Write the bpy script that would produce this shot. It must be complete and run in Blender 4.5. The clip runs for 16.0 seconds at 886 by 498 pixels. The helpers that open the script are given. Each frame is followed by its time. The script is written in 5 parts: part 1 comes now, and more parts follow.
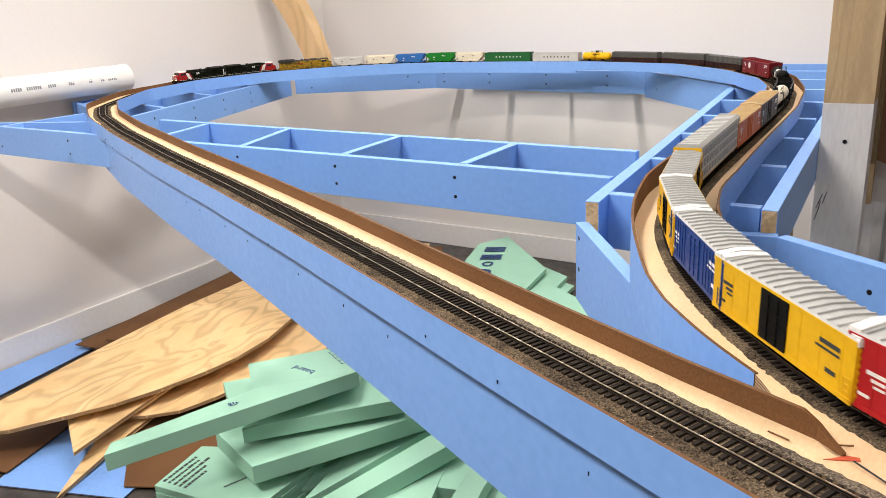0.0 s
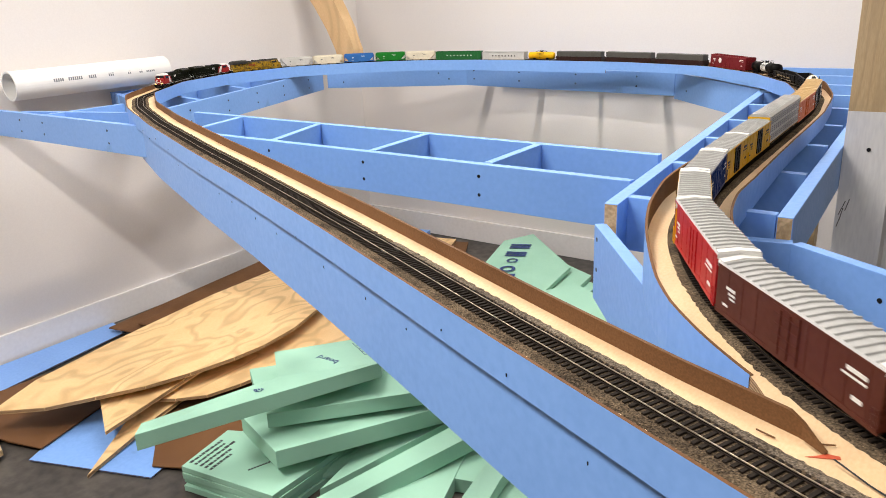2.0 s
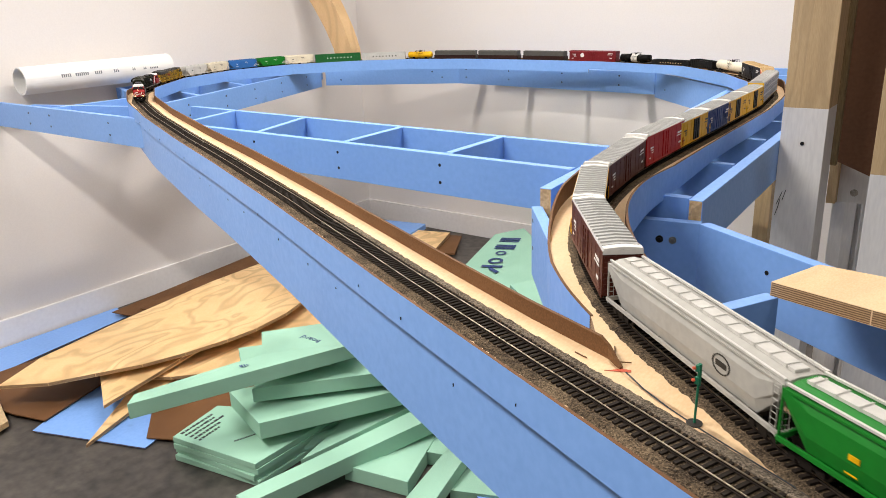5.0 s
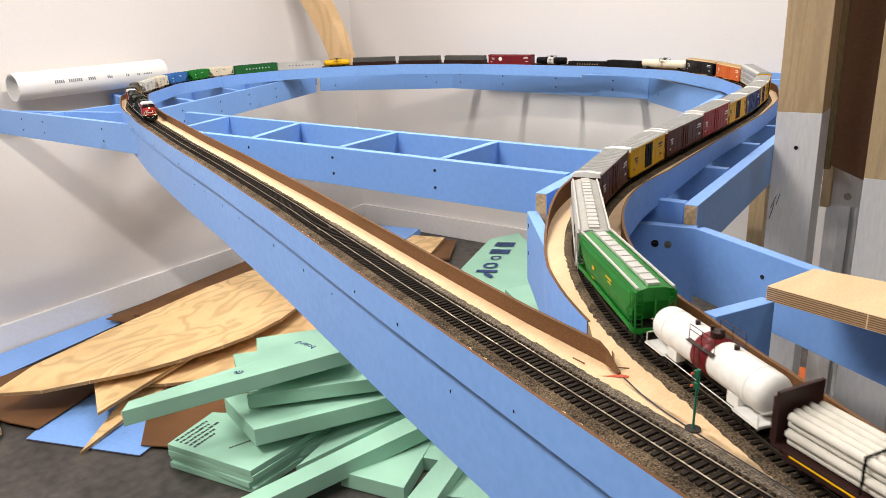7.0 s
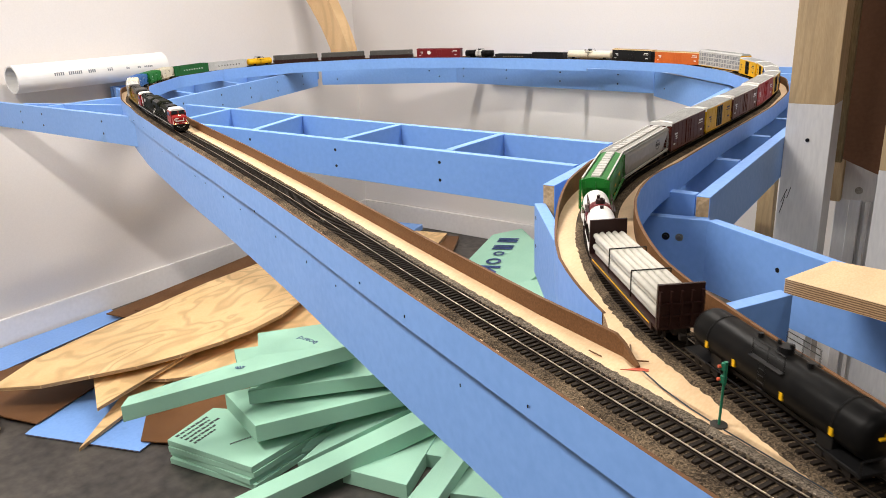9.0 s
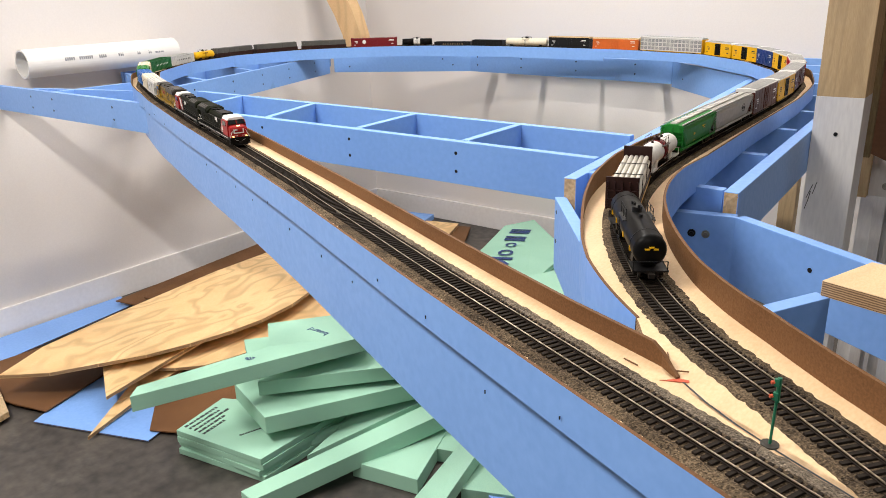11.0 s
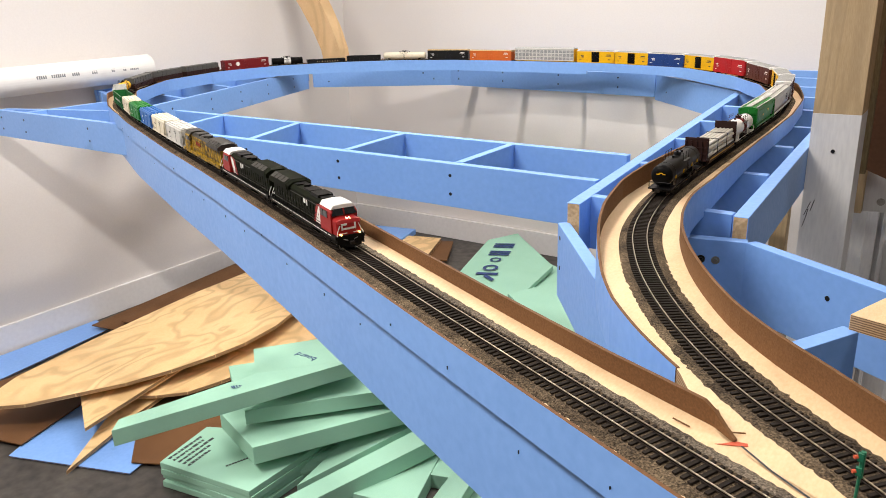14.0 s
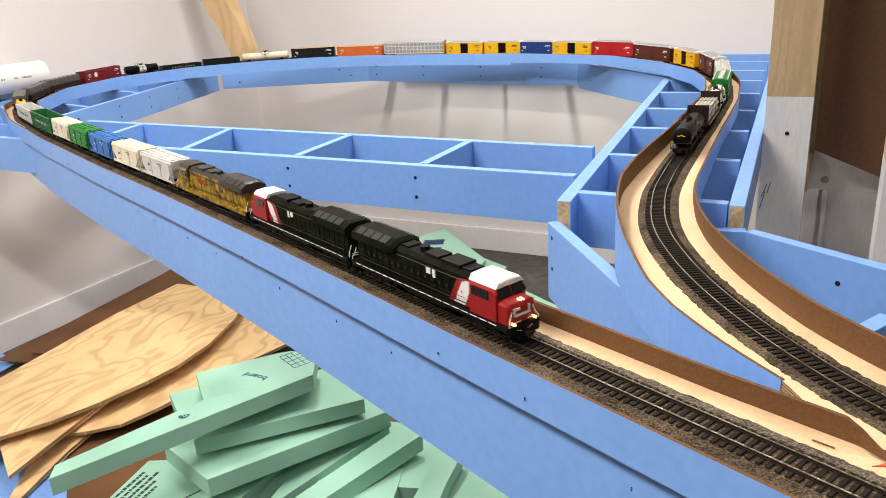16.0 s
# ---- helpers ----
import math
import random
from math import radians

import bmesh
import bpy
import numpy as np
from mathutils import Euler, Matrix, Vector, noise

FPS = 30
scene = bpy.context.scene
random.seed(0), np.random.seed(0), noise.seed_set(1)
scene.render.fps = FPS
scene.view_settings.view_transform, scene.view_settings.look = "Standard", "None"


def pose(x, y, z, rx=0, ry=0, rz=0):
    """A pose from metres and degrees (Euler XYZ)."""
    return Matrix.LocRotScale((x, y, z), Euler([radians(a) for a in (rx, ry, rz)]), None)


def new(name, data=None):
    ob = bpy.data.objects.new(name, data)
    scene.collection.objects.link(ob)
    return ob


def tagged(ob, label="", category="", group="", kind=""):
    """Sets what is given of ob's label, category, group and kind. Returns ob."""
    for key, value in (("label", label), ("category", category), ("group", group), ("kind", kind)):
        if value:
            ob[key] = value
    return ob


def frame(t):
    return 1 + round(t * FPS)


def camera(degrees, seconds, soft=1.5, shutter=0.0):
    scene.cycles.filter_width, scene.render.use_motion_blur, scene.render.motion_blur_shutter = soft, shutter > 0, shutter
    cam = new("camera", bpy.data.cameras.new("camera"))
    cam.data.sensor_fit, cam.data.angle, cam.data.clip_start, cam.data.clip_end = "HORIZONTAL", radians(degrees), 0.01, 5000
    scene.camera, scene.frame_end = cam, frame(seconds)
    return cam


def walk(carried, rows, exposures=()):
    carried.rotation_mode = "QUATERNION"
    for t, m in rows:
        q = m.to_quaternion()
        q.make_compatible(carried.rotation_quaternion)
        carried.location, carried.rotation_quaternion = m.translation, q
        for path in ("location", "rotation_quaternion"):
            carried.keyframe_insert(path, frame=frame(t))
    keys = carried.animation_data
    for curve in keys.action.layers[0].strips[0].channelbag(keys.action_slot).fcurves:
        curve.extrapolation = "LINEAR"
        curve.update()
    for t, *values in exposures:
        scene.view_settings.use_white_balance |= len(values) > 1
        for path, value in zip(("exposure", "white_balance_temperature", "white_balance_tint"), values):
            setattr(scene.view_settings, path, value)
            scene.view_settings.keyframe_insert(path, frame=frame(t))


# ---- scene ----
cam = camera(61.38, 16.0, soft=0.8, shutter=0.35)
# seconds, eye x y z, yaw, pitch, roll
ROWS = [
    (0.0, 0.0990, -0.3880, 1.2357, 34.018, -18.045, -3.366),
    (0.5, 0.1180, -0.3903, 1.2370, 35.374, -18.092, -3.282),
    (1.0, 0.1339, -0.3893, 1.2410, 36.017, -18.183, -3.091),
    (1.5, 0.1138, -0.3943, 1.2445, 36.226, -18.366, -2.846),
    (2.0, 0.1263, -0.4100, 1.2501, 36.258, -18.350, -2.488),
    (2.5, 0.1800, -0.4262, 1.2531, 36.825, -18.307, -2.177),
    (3.0, 0.2160, -0.4354, 1.2561, 37.323, -18.338, -1.982),
    (3.5, 0.2399, -0.4439, 1.2527, 37.715, -18.389, -1.898),
    (4.0, 0.2589, -0.4507, 1.2535, 37.774, -18.410, -1.948),
    (4.5, 0.2764, -0.4533, 1.2519, 37.592, -18.362, -2.098),
    (5.0, 0.2909, -0.4523, 1.2516, 37.377, -18.327, -2.250),
    (7.5, 0.2859, -0.4521, 1.2525, 36.829, -17.985, -2.266),
    (8.0, 0.2805, -0.4496, 1.2481, 36.749, -18.037, -2.173),
    (8.5, 0.2729, -0.4427, 1.2417, 36.830, -18.083, -2.197),
    (9.0, 0.2679, -0.4382, 1.2370, 37.008, -18.207, -2.221),
    (11.5, 0.2267, -0.4168, 1.2345, 37.781, -19.110, -1.702),
    (12.0, 0.2187, -0.4189, 1.2351, 37.754, -19.044, -1.648),
    (12.5, 0.2123, -0.4160, 1.2365, 37.640, -18.891, -1.637),
    (13.0, 0.2074, -0.4104, 1.2403, 37.308, -18.724, -1.736),
    (13.5, 0.1936, -0.4060, 1.2462, 36.607, -18.518, -1.877),
    (14.0, 0.1735, -0.4016, 1.2526, 35.699, -18.414, -2.097),
    (14.5, 0.1598, -0.3978, 1.2555, 34.376, -18.487, -2.386),
    (15.0, 0.1453, -0.3999, 1.2568, 32.617, -18.658, -2.719),
    (15.5, 0.0815, -0.4031, 1.2549, 30.378, -19.059, -3.015),
    (16.0, 0.0219, -0.4094, 1.2582, 27.788, -19.269, -3.395),
]
walk(cam, [(t, pose(x, y, z, 90 + pitch, 0, yaw) @ pose(0, 0, 0, 0, 0, roll)) for t, x, y, z, yaw, pitch, roll in ROWS])

# ---- light: a closed room under ceiling panels ----
scene.view_settings.exposure = 0.0
world = bpy.data.worlds.new("room_air")
scene.world = world
world.use_nodes = True
world.node_tree.nodes["Background"].inputs[0].default_value = (1.0, 0.97, 0.94, 1)
world.node_tree.nodes["Background"].inputs[1].default_value = 0.03
CEILING = 2.75
# x, y, length, watts, turn
LAMPS = [(-1.33, 1.35, 1.2, 47, 90), (-1.3, -0.75, 1.2, 79, 0), (0.0, 1.7, 1.2, 26, 0), (0.6, -1.6, 1.2, 27, 0), (1.9, 0.6, 1.2, 10, 0)]


# ---- material kit ----
def lin(r, g, b):
    return tuple(((c / 255) / 12.92 if c <= 10 else ((c / 255 + .055) / 1.055) ** 2.4) for c in (r, g, b))


def surface(name, base, second=None, rough=.6, metal=0.0, grain=40.0, blotch=4.0, bump=.1, stretch=(1, 1, 1), mix=.35, spec=.5, fine=None, coat=0.0):
    """Two-scale procedural surface: blotches and grain between two colours, with fine relief."""
    m = bpy.data.materials.new(name)
    m.use_nodes = True
    nt = m.node_tree
    bs = nt.nodes["Principled BSDF"]
    co = nt.nodes.new("ShaderNodeTexCoord")
    mp = nt.nodes.new("ShaderNodeMapping")
    mp.inputs["Scale"].default_value = stretch
    nt.links.new(co.outputs["Object"], mp.inputs["Vector"])
    n1, n2 = nt.nodes.new("ShaderNodeTexNoise"), nt.nodes.new("ShaderNodeTexNoise")
    n1.inputs["Scale"].default_value, n2.inputs["Scale"].default_value = blotch, grain
    n1.inputs["Detail"].default_value, n2.inputs["Detail"].default_value = 4, 5
    for n in (n1, n2):
        nt.links.new(mp.outputs["Vector"], n.inputs["Vector"])
    add = nt.nodes.new("ShaderNodeMath")
    add.operation = "ADD"
    nt.links.new(n1.outputs["Fac"], add.inputs[0])
    nt.links.new(n2.outputs["Fac"], add.inputs[1])
    ramp = nt.nodes.new("ShaderNodeMapRange")
    ramp.inputs["From Min"].default_value, ramp.inputs["From Max"].default_value = .75, 1.25
    nt.links.new(add.outputs[0], ramp.inputs["Value"])
    mx = nt.nodes.new("ShaderNodeMix")
    mx.data_type = "RGBA"
    second = second or tuple(c * (1 - mix) for c in base)
    mx.inputs["A"].default_value, mx.inputs["B"].default_value = (*base, 1), (*second, 1)
    nt.links.new(ramp.outputs["Result"], mx.inputs["Factor"])
    nt.links.new(mx.outputs["Result"], bs.inputs["Base Color"])
    bs.inputs["Metallic"].default_value, bs.inputs["Specular IOR Level"].default_value = metal, spec
    bs.inputs["Coat Weight"].default_value = coat
    rr = nt.nodes.new("ShaderNodeMapRange")
    rr.inputs["To Min"].default_value, rr.inputs["To Max"].default_value = max(.03, rough - .1), min(1, rough + .1)
    nt.links.new(n2.outputs["Fac"], rr.inputs["Value"])
    nt.links.new(rr.outputs["Result"], bs.inputs["Roughness"])
    if bump:
        bp = nt.nodes.new("ShaderNodeBump")
        bp.inputs["Strength"].default_value, bp.inputs["Distance"].default_value = bump, .001
        nt.links.new(n2.outputs["Fac"], bp.inputs["Height"])
        nt.links.new(bp.outputs["Normal"], bs.inputs["Normal"])
    return m


def wood(name, light, dark, rings=9.0, rough=.6, along=(1, 1, 1), wobble=6.0, contrast=.5):
    """Flat-sawn or rotary-cut wood: warped growth rings, fine fibre."""
    m = surface(name, light, dark, rough, grain=220, blotch=7, bump=.15)
    nt = m.node_tree
    mp = [n for n in nt.nodes if n.type == "MAPPING"][0]
    mp.inputs["Scale"].default_value = along
    wv = nt.nodes.new("ShaderNodeTexNoise")
    wv.inputs["Scale"].default_value, wv.inputs["Detail"].default_value, wv.inputs["Distortion"].default_value = rings, 2.0, .4
    nt.links.new(mp.outputs["Vector"], wv.inputs["Vector"])
    many = nt.nodes.new("ShaderNodeMath")
    many.operation, many.inputs[1].default_value = "MULTIPLY", wobble * 12
    nt.links.new(wv.outputs["Fac"], many.inputs[0])
    wave = nt.nodes.new("ShaderNodeMath")
    wave.operation = "SINE"
    nt.links.new(many.outputs[0], wave.inputs[0])
    rp = nt.nodes.new("ShaderNodeMapRange")
    rp.inputs["From Min"].default_value, rp.inputs["From Max"].default_value, rp.inputs["To Max"].default_value = -.1, 1.0, contrast
    nt.links.new(wave.outputs[0], rp.inputs["Value"])
    old = [n for n in nt.nodes if n.type == "MIX"][0]
    mx = nt.nodes.new("ShaderNodeMix")
    mx.data_type = "RGBA"
    nt.links.new(rp.outputs["Result"], mx.inputs["Factor"])
    nt.links.new(old.outputs["Result"], mx.inputs["A"])
    mx.inputs["B"].default_value = (*[c * .62 for c in dark], 1)
    nt.links.new(mx.outputs["Result"], nt.nodes["Principled BSDF"].inputs["Base Color"])
    return m


def plies(name):
    """The cut edge of plywood: light and dark layers one above the other."""
    m = surface(name, (.55, .36, .19), (.42, .26, .13), .75, grain=300, blotch=20, bump=.2)
    nt = m.node_tree
    co = [n for n in nt.nodes if n.type == "TEX_COORD"][0]
    wv = nt.nodes.new("ShaderNodeTexWave")
    wv.bands_direction = "Z"
    wv.inputs["Scale"].default_value, wv.inputs["Distortion"].default_value = 120, 1.4
    nt.links.new(co.outputs["Object"], wv.inputs["Vector"])
    old = [n for n in nt.nodes if n.type == "MIX"][0]
    mx = nt.nodes.new("ShaderNodeMix")
    mx.data_type = "RGBA"
    nt.links.new(wv.outputs["Fac"], mx.inputs["Factor"])
    nt.links.new(old.outputs["Result"], mx.inputs["A"])
    mx.inputs["B"].default_value = (.16, .085, .04, 1)
    nt.links.new(mx.outputs["Result"], nt.nodes["Principled BSDF"].inputs["Base Color"])
    return m


def gravel(name, light, dark, size=700.0):
    m = surface(name, light, dark, .95, grain=size * .6, blotch=30, bump=0, spec=.2)
    nt = m.node_tree
    vo = nt.nodes.new("ShaderNodeTexVoronoi")
    vo.inputs["Scale"].default_value = size
    co = [n for n in nt.nodes if n.type == "TEX_COORD"][0]
    nt.links.new(co.outputs["Object"], vo.inputs["Vector"])
    old = [n for n in nt.nodes if n.type == "MIX"][0]
    hsv = nt.nodes.new("ShaderNodeHueSaturation")
    rp = nt.nodes.new("ShaderNodeMapRange")
    rp.inputs["To Min"].default_value, rp.inputs["To Max"].default_value = .25, 1.9
    nt.links.new(vo.outputs["Color"], rp.inputs["Value"])
    nt.links.new(rp.outputs["Result"], hsv.inputs["Value"])
    nt.links.new(old.outputs["Result"], hsv.inputs["Color"])
    nt.links.new(hsv.outputs["Color"], nt.nodes["Principled BSDF"].inputs["Base Color"])
    bp = nt.nodes.new("ShaderNodeBump")
    bp.inputs["Strength"].default_value, bp.inputs["Distance"].default_value = .9, .0015
    nt.links.new(vo.outputs["Distance"], bp.inputs["Height"])
    nt.links.new(bp.outputs["Normal"], nt.nodes["Principled BSDF"].inputs["Normal"])
    return m


def glow(name, colour, strength):
    m = bpy.data.materials.new(name)
    m.use_nodes = True
    bs = m.node_tree.nodes["Principled BSDF"]
    bs.inputs["Base Color"].default_value = (*colour, 1)
    bs.inputs["Emission Color"].default_value, bs.inputs["Emission Strength"].default_value = (*colour, 1), strength
    return m


BLUE = surface("blue_paint", (.215, .41, .84), (.185, .365, .775), .45, grain=90, blotch=3, bump=.10)


def scuffed(m, mark, size=7.0, limit=.665, amount=.5):
    """Sparse dark scuffs and pencil smears over a painted surface."""
    nt = m.node_tree
    co = [n for n in nt.nodes if n.type == "TEX_COORD"][0]
    mp = nt.nodes.new("ShaderNodeMapping")
    mp.inputs["Scale"].default_value = (1.0, 1.0, .55)
    nt.links.new(co.outputs["Object"], mp.inputs["Vector"])
    n = nt.nodes.new("ShaderNodeTexNoise")
    n.inputs["Scale"].default_value, n.inputs["Detail"].default_value, n.inputs["Roughness"].default_value = size, 9, .62
    nt.links.new(mp.outputs["Vector"], n.inputs["Vector"])
    rp = nt.nodes.new("ShaderNodeMapRange")
    rp.inputs["From Min"].default_value, rp.inputs["From Max"].default_value, rp.inputs["To Max"].default_value = limit, limit + .09, amount
    nt.links.new(n.outputs["Fac"], rp.inputs["Value"])
    old = [k for k in nt.nodes if k.type == "MIX"][0]
    mx = nt.nodes.new("ShaderNodeMix")
    mx.data_type = "RGBA"
    mx.inputs["B"].default_value = (*mark, 1)
    nt.links.new(rp.outputs["Result"], mx.inputs["Factor"])
    nt.links.new(old.outputs["Result"], mx.inputs["A"])
    nt.links.new(mx.outputs["Result"], nt.nodes["Principled BSDF"].inputs["Base Color"])
    return m


scuffed(BLUE, (.10, .20, .42))
WALLW = surface("white_wall_paint", (.76, .725, .705), (.725, .69, .672), .7, grain=160, blotch=1.2, bump=.05)
TRIMW = surface("white_trim_paint", (.80, .77, .76), (.74, .71, .70), .45, grain=60, blotch=2, bump=.05)
POSTW = surface("white_primer_on_wood", (.72, .72, .73), (.62, .62, .64), .55, grain=70, blotch=5, stretch=(3, 3, .5), bump=.15)
# invented dark tone for the two walls out of view, holds down bounced fill
DIMWALL = surface("bounce_cutting_wall", (.17, .15, .13), (.12, .105, .09), .8, grain=40, blotch=2)
CEILW = surface("ceiling_paint", (.8, .79, .77), None, .8, mix=.06)
CONCRETE = surface("concrete_floor", (.085, .074, .064), (.030, .027, .025), .5, grain=26, blotch=2.2, bump=.12)
scuffed(CONCRETE, (.14, .125, .108), 5.0, .56, .40)
PLY = wood("rotary_cut_plywood", (.82, .575, .30), (.72, .47, .22), rings=3.2, wobble=5, along=(1.6, .75, 1), contrast=.55)
PLYPALE = wood("pale_plywood_top", (.78, .57, .345), (.70, .48, .27), rings=3, wobble=5, along=(2.2, .9, 1), contrast=.16)
PINE = wood("bare_pine", (.56, .42, .25), (.46, .33, .18), rings=5, wobble=4, along=(3, 3, .25), contrast=.3)
BRACE = wood("flat_sawn_pine", (.72, .50, .27), (.62, .40, .20), rings=2.2, wobble=5, along=(1.6, .45, 1), contrast=.3)
PINEEND = wood("pine_end_grain", (.72, .52, .30), (.5, .32, .15), rings=40, wobble=2, contrast=.5)
PLYEDGE = plies("plywood_edge")
HARDBOARD = surface("brown_hardboard", (.175, .084, .034), (.115, .052, .020), .62, grain=500, blotch=6, bump=.2, spec=.25)
CARDBOARD = surface("brown_cardboard", (.16, .072, .034), (.125, .055, .026), .75, grain=120, blotch=2, bump=.1)
FOAM = surface("green_foam_board", (.33, .58, .445), (.29, .53, .40), .72, grain=380, blotch=6, bump=.12)
INK = surface("dark_blue_ink", (.03, .06, .2), None, .6)
INKBLACK = surface("black_ink", (.03, .035, .04), None, .6)
BALLAST = gravel("model_ballast", (.165, .120, .075), (.034, .024, .016), 900)
BALLASTGREY = gravel("grey_model_ballast", (.25, .205, .155), (.07, .055, .042), 900)
TIE = surface("dark_brown_tie_plastic", (.013, .0095, .0075), (.022, .016, .012), .75, grain=300, blotch=30, bump=.2, spec=.15)
RAIL = surface("nickel_silver_rail", (.44, .385, .30), (.34, .29, .22), .38, metal=1.0, grain=200, blotch=20, bump=.02)
PVC = surface("white_pvc", (.80, .79, .77), (.75, .74, .72), .35, grain=30, blotch=4, bump=.02)
STEEL = surface("dark_screw_steel", (.025, .025, .028), None, .4, metal=.6)
ZINC = surface("zinc_bolt", (.5, .48, .42), None, .35, metal=1.0)
BLACK = surface("weathered_black", (.004, .004, .0042), (.008, .0075, .007), .36, grain=120, blotch=12, bump=.03, spec=.06)
TRUCK = surface("dark_truck_plastic", (.010, .0085, .0075), (.018, .014, .011), .65, grain=200, blotch=30, bump=.05, spec=.15)
WHEEL = surface("blackened_wheel", (.12, .11, .10), None, .35, metal=.8)
REDMARK = surface("red_marker", (.62, .10, .04), None, .6)
GLASS = surface("dark_window_glass", (.012, .014, .016), None, .12, grain=5, bump=0)
PAINTS = {
    "cn_red": (.30, .011, .011), "white": (.78, .77, .74), "yellow": (.74, .42, .006), "up_yellow": (.48, .30, .012), "red": (.40, .012, .016), "brown": (.085, .019, .011),
    "blue": (.012, .045, .20), "green": (.009, .18, .019), "darkgreen": (.018, .13, .035), "black": (.007, .007, .0075), "hopper_grey": (.56, .55, .52), "dusty_grey": (.40, .39, .36), "cream": (.72, .66, .52), "hopper_blue": (.03, .14, .42),
    "orange": (.58, .13, .025), "maroon": (.16, .010, .014), "coil_grey": (.085, .083, .075), "dark_brown": (.030, .012, .010), "roof_grey": (.44, .44, .43), "tan_roof": (.58, .42, .22),
    "light_grey": (.58, .58, .56), "camo": (.0045, .005, .0035), "signal_green": (.02, .16, .09), "bluegrey": (.22, .23, .25), "pipe_white": (.60, .575, .51), "loco_grey": (.034, .031, .027)}
PAINT = {k: surface("car_paint_" + k, c, None, .45, grain=150, blotch=25, bump=.03, mix=.14, spec=.25) for k, c in PAINTS.items()}
PAINT["camo"] = surface("car_paint_camo", (.0020, .0028, .0018), (.011, .013, .0062), .55, grain=70, blotch=48, bump=.03, mix=.6, spec=.04)
PAINT["up_yellow"] = surface("car_paint_up_yellow", (.40, .24, .010), (.055, .036, .014), .55, grain=120, blotch=60, bump=.05, mix=.6, spec=.2)
HEADLAMP = glow("warm_headlamp", (1.0, .80, .45), 4.0)
DITCH = glow("warm_ditch_lamp", (1.0, .60, .16), 4.5)


# ---- mesh kit ----
def put(bm, verts, faces, mat=0):
    vs = [bm.verts.new(v) for v in verts]
    for f in faces:
        try:
            bm.faces.new([vs[i] for i in f]).material_index = mat
        except ValueError:
            pass
    return vs


def box(bm, x0, x1, y0, y1, z0, z1, mat=0, m=None):
    vs = [Vector((x, y, z)) for z in (z0, z1) for y in (y0, y1) for x in (x0, x1)]
    if m:
        vs = [m @ v for v in vs]
    return put(bm, vs, [(0, 2, 3, 1), (4, 5, 7, 6), (0, 1, 5, 4), (2, 6, 7, 3), (0, 4, 6, 2), (1, 3, 7, 5)], mat)


def rod(bm, a, b, r, n=8, mat=0, r2=None, caps=True):
    a, b = Vector(a), Vector(b)
    q = (b - a).to_track_quat("Z", "Y")
    r2 = r if r2 is None else r2
    vs = [a + q @ Vector((r * math.cos(2 * math.pi * k / n), r * math.sin(2 * math.pi * k / n), 0)) for k in range(n)]
    vs += [b + q @ Vector((r2 * math.cos(2 * math.pi * k / n), r2 * math.sin(2 * math.pi * k / n), 0)) for k in range(n)]
    fs = [(k, (k + 1) % n, n + (k + 1) % n, n + k) for k in range(n)]
    if caps:
        fs += [tuple(range(n - 1, -1, -1)), tuple(range(n, 2 * n))]
    return put(bm, vs, fs, mat)


def lathe_x(bm, prof, n=20, cy=0.0, cz=0.0, mat=0):
    """A solid turned about the x axis from (x, radius) pairs."""
    vs = [(x, cy + r * math.cos(2 * math.pi * k / n), cz + r * math.sin(2 * math.pi * k / n)) for x, r in prof for k in range(n)]
    fs = [(i * n + k, i * n + (k + 1) % n, (i + 1) * n + (k + 1) % n, (i + 1) * n + k) for i in range(len(prof) - 1) for k in range(n)]
    fs += [tuple(range(n)), tuple(range(len(prof) * n - 1, (len(prof) - 1) * n - 1, -1))]
    return put(bm, vs, fs, mat)


def loft_x(bm, sections, mat=0):
    """Closed sections of (x, [(y, z), ...]) joined along x."""
    n = len(sections[0][1])
    vs = [(x, y, z) for x, sec in sections for y, z in sec]
    fs = [(i * n + k, i * n + (k + 1) % n, (i + 1) * n + (k + 1) % n, (i + 1) * n + k) for i in range(len(sections) - 1) for k in range(n)]
    fs += [tuple(range(n)), tuple(range(len(sections) * n - 1, (len(sections) - 1) * n - 1, -1))]
    return put(bm, vs, fs, mat)


def done(name, bm, mats, smooth=False, bevel=0.0):
    if bevel:
        bmesh.ops.bevel(bm, geom=list(bm.edges), offset=bevel, segments=2, affect="EDGES", profile=.6, clamp_overlap=True)
    bmesh.ops.recalc_face_normals(bm, faces=list(bm.faces))
    me = bpy.data.meshes.new(name)
    bm.to_mesh(me)
    bm.free()
    for m in mats if isinstance(mats, (list, tuple)) else [mats]:
        me.materials.append(m)
    if smooth:
        for p in me.polygons:
            p.use_smooth = True
    return me


def part(name, bm, mats, parent, label="", smooth=False, bevel=0.0, at=None):
    ob = new(name, done(name, bm, mats, smooth, bevel))
    ob.parent = parent
    if at is not None:
        ob.matrix_basis = at
    return tagged(ob, label) if label else ob


def thing(name, label, category, group="", kind="", at=None):
    ob = tagged(new(name), label, category, group, kind)
    ob.empty_display_size = .05
    if at is not None:
        ob.matrix_basis = at
    return ob


def solid(name, bm, mats, label, category, group="", kind="", smooth=False, bevel=0.0, at=None):
    ob = new(name, done(name, bm, mats, smooth, bevel))
    if at is not None:
        ob.matrix_basis = at
    return tagged(ob, label, category, group, kind)


